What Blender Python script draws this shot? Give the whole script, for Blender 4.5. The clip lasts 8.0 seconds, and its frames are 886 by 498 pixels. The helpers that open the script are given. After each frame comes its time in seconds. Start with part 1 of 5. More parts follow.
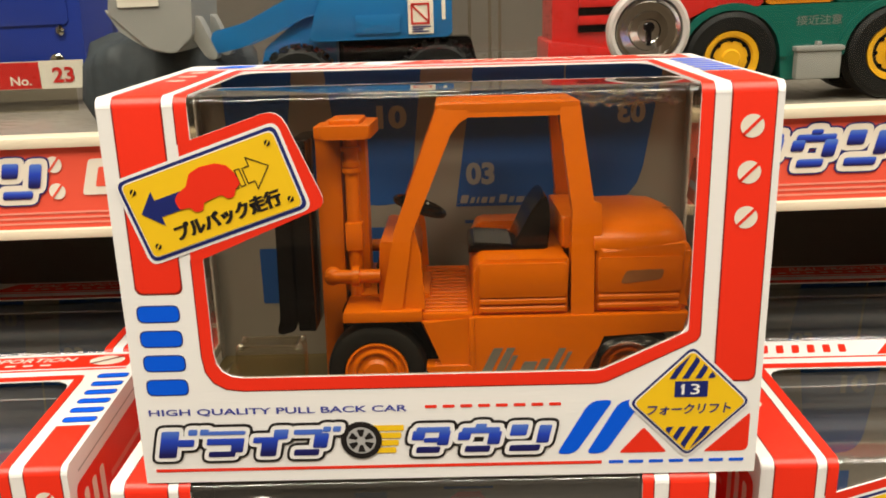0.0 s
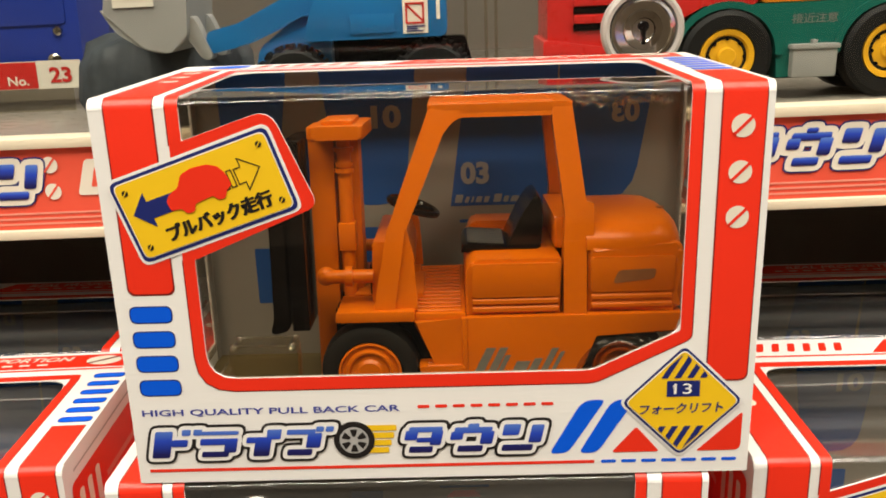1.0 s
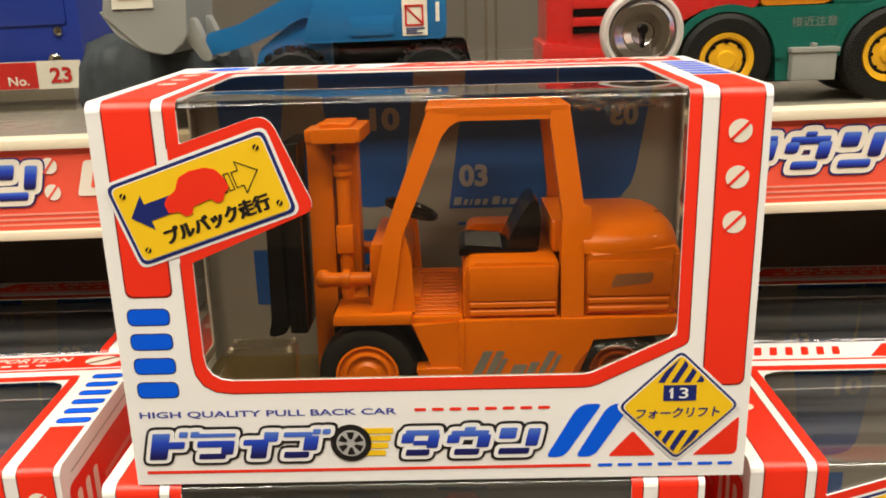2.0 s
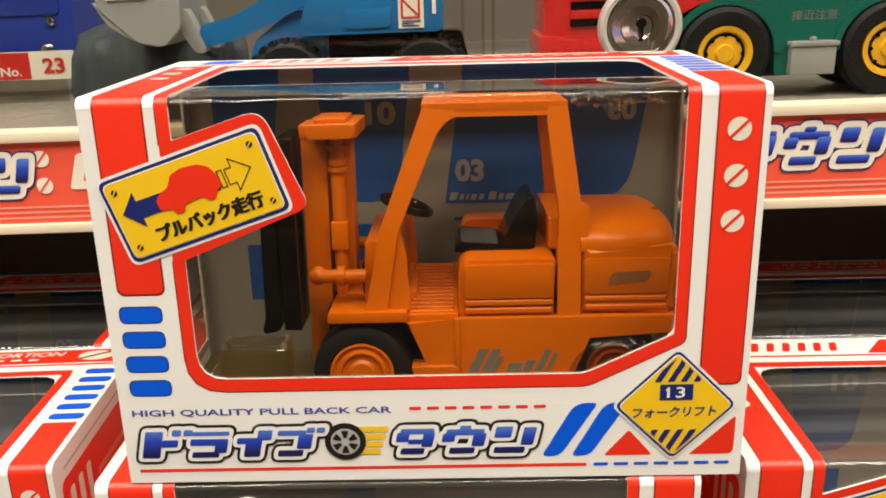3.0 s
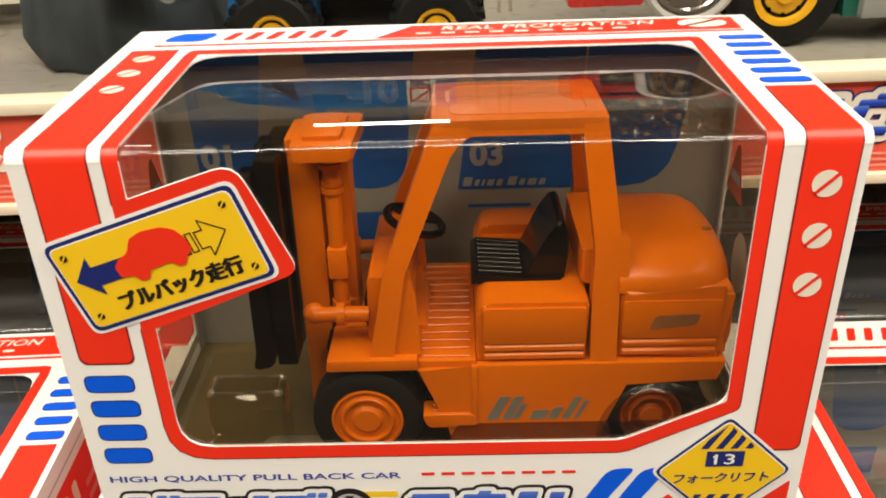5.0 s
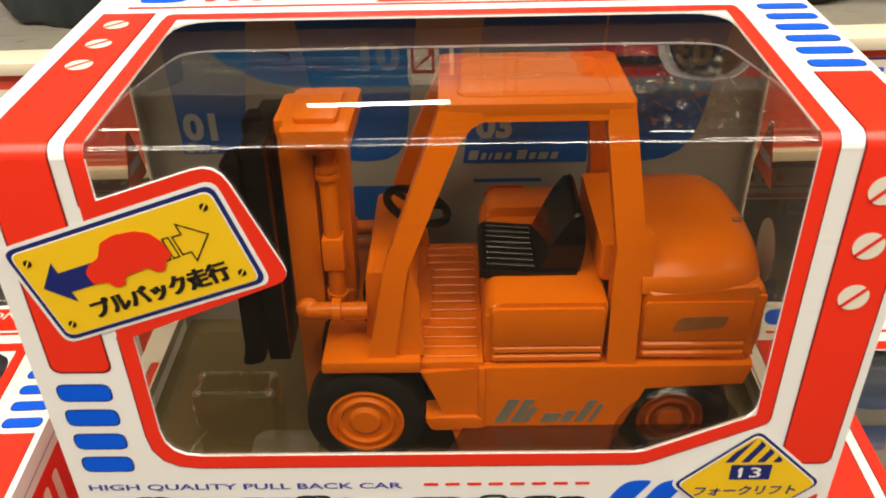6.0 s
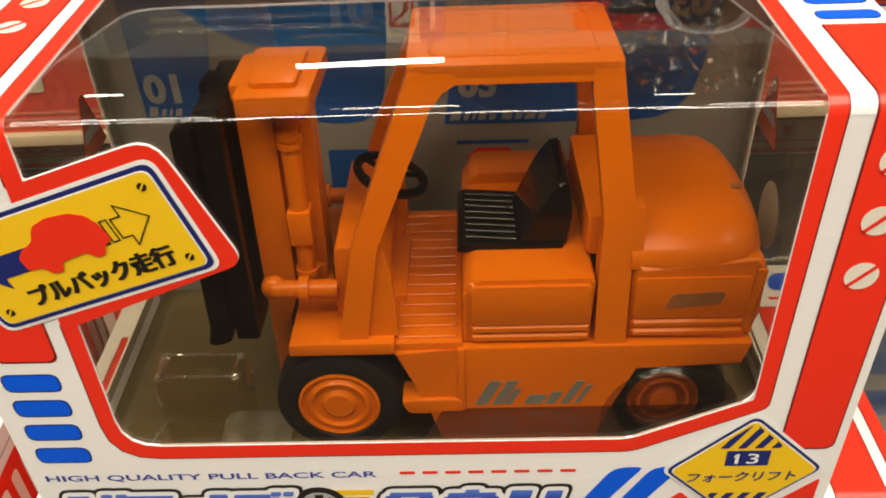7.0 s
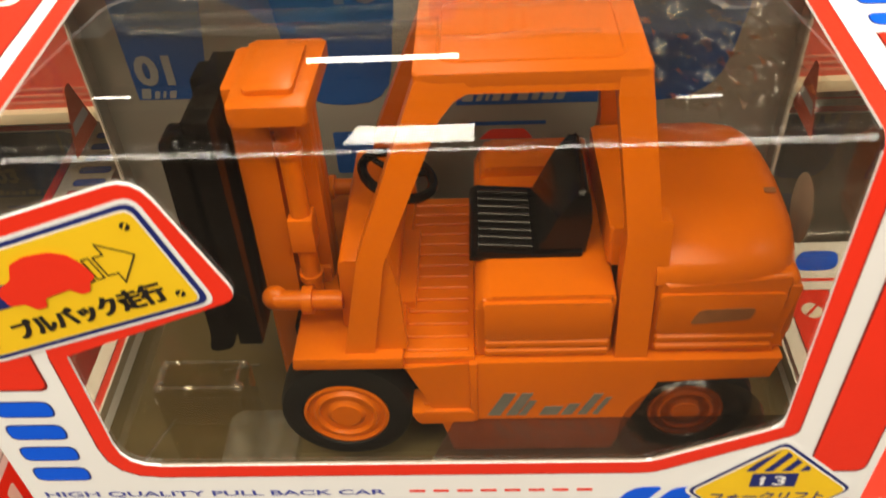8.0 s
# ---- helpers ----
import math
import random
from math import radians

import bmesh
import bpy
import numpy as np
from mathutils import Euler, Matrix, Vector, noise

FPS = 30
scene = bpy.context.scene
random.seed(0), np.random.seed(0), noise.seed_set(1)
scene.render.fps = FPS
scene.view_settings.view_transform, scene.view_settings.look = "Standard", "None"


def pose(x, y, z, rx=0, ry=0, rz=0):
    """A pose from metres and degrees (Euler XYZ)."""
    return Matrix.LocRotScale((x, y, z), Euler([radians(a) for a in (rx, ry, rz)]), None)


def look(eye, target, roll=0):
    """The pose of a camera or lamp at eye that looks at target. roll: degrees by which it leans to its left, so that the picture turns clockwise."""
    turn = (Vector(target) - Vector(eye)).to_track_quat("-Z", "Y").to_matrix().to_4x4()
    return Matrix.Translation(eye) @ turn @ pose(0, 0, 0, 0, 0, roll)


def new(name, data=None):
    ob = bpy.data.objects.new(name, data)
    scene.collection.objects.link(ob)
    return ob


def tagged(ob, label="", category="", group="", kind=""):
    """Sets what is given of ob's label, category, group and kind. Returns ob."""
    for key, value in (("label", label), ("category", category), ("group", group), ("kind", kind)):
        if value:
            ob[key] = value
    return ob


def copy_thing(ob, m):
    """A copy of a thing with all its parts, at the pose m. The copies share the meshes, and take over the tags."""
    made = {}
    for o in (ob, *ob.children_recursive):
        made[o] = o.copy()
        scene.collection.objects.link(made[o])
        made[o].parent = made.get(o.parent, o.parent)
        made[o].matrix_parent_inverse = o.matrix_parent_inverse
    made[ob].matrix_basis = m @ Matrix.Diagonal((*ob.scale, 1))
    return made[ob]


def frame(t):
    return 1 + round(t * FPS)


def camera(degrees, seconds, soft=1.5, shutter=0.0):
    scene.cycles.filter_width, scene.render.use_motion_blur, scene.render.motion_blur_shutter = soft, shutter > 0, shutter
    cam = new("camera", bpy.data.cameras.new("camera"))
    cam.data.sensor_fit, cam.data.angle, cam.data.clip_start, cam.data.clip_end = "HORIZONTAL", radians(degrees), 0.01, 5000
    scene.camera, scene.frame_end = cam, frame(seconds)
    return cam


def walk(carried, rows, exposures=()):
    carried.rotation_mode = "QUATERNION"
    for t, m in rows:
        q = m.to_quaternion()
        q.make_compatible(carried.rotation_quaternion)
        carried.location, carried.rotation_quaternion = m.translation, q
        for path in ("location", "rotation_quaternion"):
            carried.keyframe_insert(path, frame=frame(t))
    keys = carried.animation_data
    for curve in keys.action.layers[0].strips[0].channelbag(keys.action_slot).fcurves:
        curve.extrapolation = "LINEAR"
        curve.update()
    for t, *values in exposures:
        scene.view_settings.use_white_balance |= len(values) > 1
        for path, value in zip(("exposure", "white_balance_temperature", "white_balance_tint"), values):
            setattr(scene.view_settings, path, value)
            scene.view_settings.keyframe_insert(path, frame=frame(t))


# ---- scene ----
cam = camera(53.5, 8.0, soft=1.75, shutter=0.7)
PATH = [
    (0, (0.004, -0.279, 0.169), (-0.023, 1.637, -0.404), -1.6),
    (0.5, (0.006, -0.279, 0.17), (-0.022, 1.636, -0.405), -1.7),
    (1, (0.008, -0.279, 0.17), (-0.027, 1.635, -0.409), -1.8),
    (1.5, (0.009, -0.279, 0.171), (-0.032, 1.634, -0.409), -1.7),
    (3, (0.01, -0.275, 0.174), (-0.022, 1.63, -0.434), -1.4),
    (3.5, (0.009, -0.259, 0.186), (-0.035, 1.613, -0.516), -1.7),
    (4, (0.008, -0.238, 0.204), (-0.066, 1.587, -0.61), -2.2),
    (4.2, (0.004, -0.231, 0.209), (-0.041, 1.582, -0.635), -2.0),
    (5.3, (0.008, -0.195, 0.221), (-0.044, 1.523, -0.8), -2.1),
    (5.5, (0.007, -0.189, 0.221), (-0.034, 1.507, -0.838), -1.7),
    (6, (0.003, -0.173, 0.225), (-0.032, 1.49, -0.885), -1.4),
    (6.5, (0.006, -0.163, 0.226), (-0.029, 1.468, -0.931), -1.5),
    (7, (0.012, -0.153, 0.22), (-0.044, 1.439, -0.988), -2.5),
    (7.5, (0.014, -0.142, 0.22), (-0.061, 1.396, -1.056), -3.4),
    (8, (0.013, -0.125, 0.23), (-0.08, 1.339, -1.129), -3.7),
]
walk(cam, [(t, look(eye, target, roll)) for t, eye, target, roll in PATH], ((0.0, 0.04), (4.0, 0.02), (5.5, -0.04), (7.0, -0.09), (7.5, 0.02), (8.0, 0.14)))

# ---- light ----
world = bpy.data.worlds.new("store")
world.use_nodes = True
world.node_tree.nodes["Background"].inputs[0].default_value = (1.0, 0.86, 0.68, 1)
world.node_tree.nodes["Background"].inputs[1].default_value = 0.12
scene.world = world
scene.view_settings.exposure = 0.0


def area_lamp(name, eye, target, sx, sy, watts, col):
    d = bpy.data.lights.new(name, "AREA")
    d.shape, d.size, d.size_y, d.energy, d.color = "RECTANGLE", sx, sy, watts, col
    ob = new(name, d)
    ob.matrix_world = look(eye, target)
    return ob


WARM = (1.0, 0.92, 0.78)
# the pair at y 1.05 is added, out of view, to brighten the far wall
for lx, ly, w in ((-0.9, -1.1, 20.5), (0.9, -1.1, 20.5), (-0.9, -0.2, 15.5), (0.9, -0.2, 15.5), (0.0, -0.7, 20.5), (-0.9, 1.05, 11.0), (0.9, 1.05, 11.0)):
    area_lamp("ceiling_panel_lamp", (lx, ly, 1.55), (lx, ly, 0), 0.9, 0.3, w, WARM)
# added lamps, in place of ceiling lights that the lid film mirrors
area_lamp("added_strip_lamp", (-0.056, 0.45, 0.312), (-0.03, 0.02, 0.138), 0.108, 0.0120, 0.084, (1.0, 0.92, 0.8))
area_lamp("added_panel_lamp", (-0.030, 0.285, 0.400), (-0.030, 0.284, 0.0), 0.078, 0.090, 0.45, (1.0, 0.92, 0.8))
# two small lamps added only for the glints on the lid film
for lx, ly in ((-0.270, 0.45), (0.160, 0.372)):
    area_lamp("added_spot_lamp", (lx, ly, 0.393), (lx, ly - 0.001, 0.0), 0.030, 0.010, 0.02, (1.0, 0.92, 0.8))


# ---- materials ----
def material(name, col, rough=0.5, metal=0.0, var=0.08, scale=60.0, bump=0.0, bscale=400.0, coat=0.0, stretch=(1, 1, 1), col2=None, spec=0.5):
    m = bpy.data.materials.new(name)
    m.use_nodes = True
    nt = m.node_tree
    b = nt.nodes["Principled BSDF"]
    b.inputs["Roughness"].default_value, b.inputs["Metallic"].default_value = rough, metal
    b.inputs["Coat Weight"].default_value = coat
    b.inputs["Specular IOR Level"].default_value = spec
    b.inputs["Coat Roughness"].default_value = 0.12
    tc = nt.nodes.new("ShaderNodeTexCoord")
    mp = nt.nodes.new("ShaderNodeMapping")
    mp.inputs["Scale"].default_value = stretch
    nt.links.new(tc.outputs["Object"], mp.inputs[0])
    n1 = nt.nodes.new("ShaderNodeTexNoise")
    n1.inputs["Scale"].default_value, n1.inputs["Detail"].default_value = scale, 6
    nt.links.new(mp.outputs[0], n1.inputs["Vector"])
    ramp = nt.nodes.new("ShaderNodeMix")
    ramp.data_type = "RGBA"
    a = tuple(max(0, c * (1 - var)) for c in col)
    z = tuple(min(1, c * (1 + var)) for c in (col2 or col))
    ramp.inputs["A"].default_value, ramp.inputs["B"].default_value = (*a, 1), (*z, 1)
    nt.links.new(n1.outputs["Fac"], ramp.inputs["Factor"])
    nt.links.new(ramp.outputs["Result"], b.inputs["Base Color"])
    n2 = nt.nodes.new("ShaderNodeTexNoise")
    n2.inputs["Scale"].default_value, n2.inputs["Detail"].default_value = bscale, 4
    nt.links.new(mp.outputs[0], n2.inputs["Vector"])
    mr = nt.nodes.new("ShaderNodeMapRange")
    mr.inputs["To Min"].default_value, mr.inputs["To Max"].default_value = max(0.02, rough - 0.06), min(1, rough + 0.08)
    nt.links.new(n2.outputs["Fac"], mr.inputs["Value"])
    nt.links.new(mr.outputs[0], b.inputs["Roughness"])
    if bump:
        bp = nt.nodes.new("ShaderNodeBump")
        bp.inputs["Strength"].default_value, bp.inputs["Distance"].default_value = bump, 0.001
        nt.links.new(n2.outputs["Fac"], bp.inputs["Height"])
        nt.links.new(bp.outputs[0], b.inputs["Normal"])
    return m


def clear_film(name, tint, gloss_rough=0.04, ior=1.5, bump=0.25, scale=14.0, stretch=(0.35, 1, 1.6), boost=1.0, haze=0.0):
    m = bpy.data.materials.new(name)
    m.use_nodes = True
    nt = m.node_tree
    nt.nodes.remove(nt.nodes["Principled BSDF"])
    out = nt.nodes["Material Output"]
    tr, gl, mx = (nt.nodes.new("ShaderNodeBsdf" + k) for k in ("Transparent", "Glossy", "Transparent"))
    nt.nodes.remove(mx)
    mx = nt.nodes.new("ShaderNodeMixShader")
    tr.inputs[0].default_value, gl.inputs[0].default_value, gl.inputs["Roughness"].default_value = (*tint, 1), (1, 1, 1, 1), gloss_rough
    # reflectance of a thin pane, alike from both sides
    fr, pw, ad = (nt.nodes.new("ShaderNode" + k) for k in ("LayerWeight", "Math", "Math"))
    r0 = ((ior - 1) / (ior + 1)) ** 2
    fr.inputs[0].default_value = 0.5
    pw.operation, ad.operation = "POWER", "MULTIPLY_ADD"
    pw.inputs[1].default_value, ad.inputs[1].default_value, ad.inputs[2].default_value = 5.0, 1 - r0, r0
    nt.links.new(fr.outputs["Facing"], pw.inputs[0])
    nt.links.new(pw.outputs[0], ad.inputs[0])
    tc, mp, no, bp, mu = (nt.nodes.new("ShaderNode" + k) for k in ("TexCoord", "Mapping", "TexNoise", "Bump", "Math"))
    mp.inputs["Scale"].default_value = stretch
    no.inputs["Scale"].default_value, no.inputs["Detail"].default_value = scale, 2
    nt.links.new(tc.outputs["Object"], mp.inputs[0])
    nt.links.new(mp.outputs[0], no.inputs["Vector"])
    nt.links.new(no.outputs["Fac"], bp.inputs["Height"])
    bp.inputs["Strength"].default_value, bp.inputs["Distance"].default_value = bump, 0.01
    nt.links.new(bp.outputs[0], gl.inputs["Normal"])
    mu.operation = "MULTIPLY"
    mu.inputs[1].default_value = boost
    mu.use_clamp = True
    nt.links.new(ad.outputs[0], mu.inputs[0])
    nt.links.new(mu.outputs[0], mx.inputs[0])
    nt.links.new(tr.outputs[0], mx.inputs[1])
    nt.links.new(gl.outputs[0], mx.inputs[2])
    # whitish reflection haze of the plastic, painted in as streaky diffuse colour
    df, st, sm, rg, m2 = (nt.nodes.new("ShaderNode" + k) for k in ("BsdfDiffuse", "TexNoise", "Mapping", "MapRange", "MixShader"))
    df.inputs[0].default_value = (0.75, 0.74, 0.70, 1)
    sm.inputs["Scale"].default_value = tuple(s * s for s in stretch)
    st.inputs["Scale"].default_value, st.inputs["Detail"].default_value = scale * 2.5, 5
    nt.links.new(tc.outputs["Object"], sm.inputs[0])
    nt.links.new(sm.outputs[0], st.inputs["Vector"])
    nt.links.new(st.outputs["Fac"], rg.inputs["Value"])
    rg.inputs["From Min"].default_value, rg.inputs["From Max"].default_value = 0.35, 0.75
    rg.inputs["To Min"].default_value, rg.inputs["To Max"].default_value = haze * 0.3, haze * 4.0
    nt.links.new(rg.outputs[0], m2.inputs[0])
    nt.links.new(mx.outputs[0], m2.inputs[1])
    nt.links.new(df.outputs[0], m2.inputs[2])
    nt.links.new(m2.outputs[0], out.inputs[0])
    return m


CARD = material("white_printed_card", (0.86, 0.855, 0.845), 0.42, var=0.03, scale=30, bump=0.08, bscale=900, coat=0.25, stretch=(0.12, 1, 1))
EDGE = material("raw_card_edge", (0.34, 0.28, 0.22), 0.9, var=0.1)
GREY_CARD = material("grey_inner_card", (0.29, 0.275, 0.255), 0.75, var=0.12, scale=12, bump=0.1, bscale=700)
KRAFT = material("tan_inner_base_card", (0.135, 0.103, 0.042), 0.7, var=0.15, scale=15, bump=0.1, bscale=700)
RED = material("red_print", (0.82, 0.030, 0.010), 0.38, var=0.05, scale=40, bump=0.06, bscale=900, coat=0.12)
DARKRED = material("dark_red_shadow_print", (0.20, 0.010, 0.007), 0.4, var=0.04)
BLUE = material("blue_print", (0.001, 0.100, 0.78), 0.40, var=0.04, coat=0.0, spec=0.3)
TEXTBLUE = material("violet_blue_print", (0.045, 0.06, 0.34), 0.4, var=0.05, coat=0.2)
NAVY = material("navy_print", (0.009, 0.019, 0.155), 0.4, var=0.05, coat=0.2)
YELLOW = material("yellow_print", (0.88, 0.56, 0.012), 0.4, var=0.03, coat=0.25)
BLACKPRINT = material("black_print", (0.012, 0.010, 0.010), 0.4, var=0.1, coat=0.2)
CREAM = material("cream_print", (0.80, 0.75, 0.64), 0.42, var=0.03, coat=0.2)
LOGOBLUE = material("logo_blue_print", (0.022, 0.05, 0.46), 0.36, var=0.25, scale=120, coat=0.3)
# the logo's blue runs from navy at the foot to a bright top
nt = LOGOBLUE.node_tree
rc, rs, rp = (nt.nodes.new("ShaderNode" + k) for k in ("TexCoord", "SeparateXYZ", "ValToRGB"))
nt.links.new(rc.outputs["Generated"], rs.inputs[0])
nt.links.new(rs.outputs["Z"], rp.inputs[0])
rp.color_ramp.elements[0].position, rp.color_ramp.elements[0].color = 0.12, (0.010, 0.010, 0.10, 1)
rp.color_ramp.elements[1].position, rp.color_ramp.elements[1].color = 0.60, (0.018, 0.06, 0.52, 1)
e = rp.color_ramp.elements.new(1.0)
e.color = (0.10, 0.22, 0.66, 1)
nt.links.new(rp.outputs[0], nt.nodes["Principled BSDF"].inputs["Base Color"])
GREYPRINT = material("grey_print", (0.42, 0.42, 0.42), 0.4, var=0.1)
INBLUE = material("inner_blue_print", (0.006, 0.090, 0.38), 0.5, var=0.15, scale=25)
FADEDIVORY = material("faded_ivory_print", (0.36, 0.32, 0.25), 0.6, var=0.35, scale=120)
CONERED = material("faded_red_print", (0.42, 0.10, 0.055), 0.5, var=0.2, scale=80)
INWHITE = material("inner_white_print", (0.32, 0.34, 0.37), 0.5, var=0.1)
ORANGE = material("orange_plastic", (0.63, 0.135, 0.0004), 0.30, spec=0.30, var=0.07, scale=35, bump=0.05, bscale=250, coat=0.05)
BLACK = material("black_gloss_plastic", (0.005, 0.004, 0.004), 0.16, spec=0.22, var=0.15, bump=0.04, bscale=300)
SEATGLOSS = material("black_glossy_ribs", (0.005, 0.004, 0.004), 0.07, var=0.15)
RUBBER = material("black_rubber", (0.007, 0.007, 0.007), 0.55, spec=0.25, var=0.2, bump=0.15, bscale=500)
SILVER = material("silver_decal", (0.24, 0.25, 0.23), 0.4, 0.4, var=0.25, scale=200)
SMUDGE = material("dark_grey_decal", (0.26, 0.10, 0.035), 0.45, var=0.4, scale=150)
CHROME = material("chrome", (0.60, 0.58, 0.54), 0.09, 1.0, var=0.05)
LOCKGREY = material("lock_collar_plastic", (0.42, 0.40, 0.37), 0.35, var=0.06)
IVORY = material("ivory_shelf_rim", (0.74, 0.66, 0.50), 0.4, var=0.05, scale=20)
STRIPRED = material("red_shelf_strip", (0.82, 0.10, 0.055), 0.38, var=0.09, scale=14, coat=0.3)
STRIPPINK = material("pale_red_line", (0.82, 0.30, 0.22), 0.4, var=0.05)
SHELFGREY = material("grey_shelf_board", (0.30, 0.27, 0.23), 0.28, var=0.15, scale=10, stretch=(0.3, 1, 1), bump=0.03)
BACKWALL = material("showcase_back_panel", (0.27, 0.235, 0.20), 0.6, var=0.2, scale=7, stretch=(2, 1, 0.3))
TOYBLUE = material("toy_blue_plastic", (0.006, 0.14, 0.38), 0.35, var=0.08, coat=0.1)
TOYNAVY = material("toy_dark_blue_plastic", (0.02, 0.05, 0.36), 0.3, var=0.1, coat=0.1)
TOYGREY = material("toy_grey_plastic", (0.31, 0.305, 0.29), 0.45, var=0.1)
TOYDARK = material("toy_charcoal_plastic", (0.040, 0.050, 0.060), 0.6, var=0.8, scale=55, bump=0.9, bscale=140)
TOYRED = material("toy_red_plastic", (0.58, 0.022, 0.018), 0.28, var=0.08, coat=0.2)
TOYGREEN = material("toy_green_plastic", (0.004, 0.115, 0.088), 0.35, var=0.1, coat=0.1)
TOYYELLOW = material("toy_yellow_plastic", (0.82, 0.42, 0.012), 0.35, var=0.08, coat=0.1)
TOYORANGE = material("toy_amber_plastic", (0.80, 0.26, 0.012), 0.35, var=0.08)
WALLMAT = material("store_wall_paint", (0.40, 0.33, 0.25), 0.8, var=0.1, scale=3)
FLOORMAT = material("store_floor_tile", (0.10, 0.085, 0.07), 0.4, var=0.12, scale=4)
CEILMAT = material("store_ceiling", (0.62, 0.56, 0.47), 0.85, var=0.05, scale=3)
FILM = clear_film("clear_window_film", (0.87, 0.835, 0.745), 0.015, 1.5, 0.05, 22.0, (0.25, 1, 2.0), 1.35, 0.0012)
# the other boxes' film: grey veil of reflected light painted in as haze
VEILFILM = clear_film("veiled_window_film", (0.86, 0.83, 0.76), 0.06, 1.5, 0.15, 22.0, (0.25, 1, 2.0), 2.0, 0.028)
TRAY = clear_film("clear_tray_plastic", (0.90, 0.875, 0.80), 0.06, 1.45, 0.08, 35.0, (1, 1, 1), 0.9)
PAD = clear_film("clear_raised_tray_plastic", (0.86, 0.84, 0.76), 0.07, 1.5, 0.25, 90.0, (1, 1, 1), 5.0, 0.02)
# pale haze painted in for the reflection on the tray's raised edge
PALESHEEN = clear_film("pale_sheen_tray_plastic", (0.80, 0.78, 0.72), 0.12, 1.5, 0.1, 40.0, (1, 1, 1), 1.5, 0.05)
# brown tint stands in for the dark reflection on the clear ledge
LEDGE = clear_film("tray_ledge_plastic", (0.30, 0.23, 0.15), 0.10, 1.5, 0.06, 40.0, (1, 1, 1), 1.1)
BULGE = clear_film("clear_bulged_tray_plastic", (0.56, 0.48, 0.38), 0.16, 1.5, 0.25, 60.0, (1, 1, 1), 0.6)
# dark tint and pale haze put into the film to mute what shows through
SIDEFILM = clear_film("clear_side_window_film", (0.70, 0.64, 0.54), 0.06, 1.45, 0.10, 18.0, (1, 1, 0.4), 1.6, 0.04)
CREASED = clear_film("creased_clear_plastic", (0.93, 0.92, 0.88), 0.12, 1.5, 0.3, 90.0, (1, 1, 1), 0.6)
GLASS = clear_film("showcase_glass", (0.88, 0.89, 0.87), 0.01, 1.45, 0.0, 5.0, (1, 1, 1), 0.4)

# ---- building tools ----
TILT = [0.0]       # backward lean of the toy in its tray, radians
ROLLED = [0.0]     # side slope of the shelf behind


def skew(v):
    k = TILT[0]
    if k:
        return Vector((v[0], v[1] + k * (v[2] - 0.053), v[2] - k * (v[1] - 0.0225) - 0.0007))
    return Vector((v[0], v[1], v[2] + ROLLED[0] * v[0]))


def thing(name, base, label, category, group="", kind=""):
    e = new(name)
    e.location = skew(base)
    e.empty_display_size = 0.01
    return tagged(e, label, category, group, kind)


def root_of(ob):
    while ob.parent:
        ob = ob.parent
    return ob


def finish(name, bm, mat, smooth=None, origin=None):
    me = bpy.data.meshes.new(name)
    o = origin if origin is not None else Vector((0, 0, 0))
    for v in bm.verts:
        v.co = skew(v.co) - o
    bmesh.ops.recalc_face_normals(bm, faces=bm.faces)
    if smooth:
        for f in bm.faces:
            f.smooth = True
        for e in bm.edges:
            if len(e.link_faces) == 2 and e.calc_face_angle(0) > radians(smooth):
                e.smooth = False
    bm.to_mesh(me)
    bm.free()
    me.materials.append(mat)
    return me


def part(name, bm, mat, parent, label="", smooth=32):
    ob = new(name, finish(name, bm, mat, smooth, root_of(parent).location))
    ob.parent = parent
    return tagged(ob, label)


def solid(name, bm, mat, label, category, group="", kind="", smooth=32):
    return tagged(new(name, finish(name, bm, mat, smooth)), label, category, group, kind)


def box(bm, x0, x1, y0, y1, z0, z1, bev=0.0, seg=2):
    vs = [bm.verts.new((x, y, z)) for x in (x0, x1) for y in (y0, y1) for z in (z0, z1)]
    fs = [bm.faces.new([vs[i] for i in q]) for q in ((0, 1, 3, 2), (4, 6, 7, 5), (0, 4, 5, 1), (2, 3, 7, 6), (0, 2, 6, 4), (1, 5, 7, 3))]
    if bev:
        es = list({e for f in fs for e in f.edges})
        bmesh.ops.bevel(bm, geom=es, offset=bev, segments=seg, affect="EDGES", profile=0.6)
    return bm


def cube(x0, x1, y0, y1, z0, z1, bev=0.0, seg=2):
    return box(bmesh.new(), x0, x1, y0, y1, z0, z1, bev, seg)


def fillet(pts, r, n=4):
    """Round the corners of a closed outline; r is one radius or one a corner."""
    out, k = [], len(pts)
    rs = r if isinstance(r, (list, tuple)) else [r] * k
    for i in range(k):
        p, a, b = Vector(pts[i]), Vector(pts[i - 1]), Vector(pts[(i + 1) % k])
        if rs[i] <= 0:
            out.append(tuple(p))
            continue
        u, w = (a - p), (b - p)
        c = min(rs[i], u.length * 0.49, w.length * 0.49)
        s, e = p + u.normalized() * c, p + w.normalized() * c
        for j in range(n + 1):
            t = j / n
            out.append(tuple(s * (1 - t) ** 2 + p * 2 * t * (1 - t) + e * t * t))
    return out


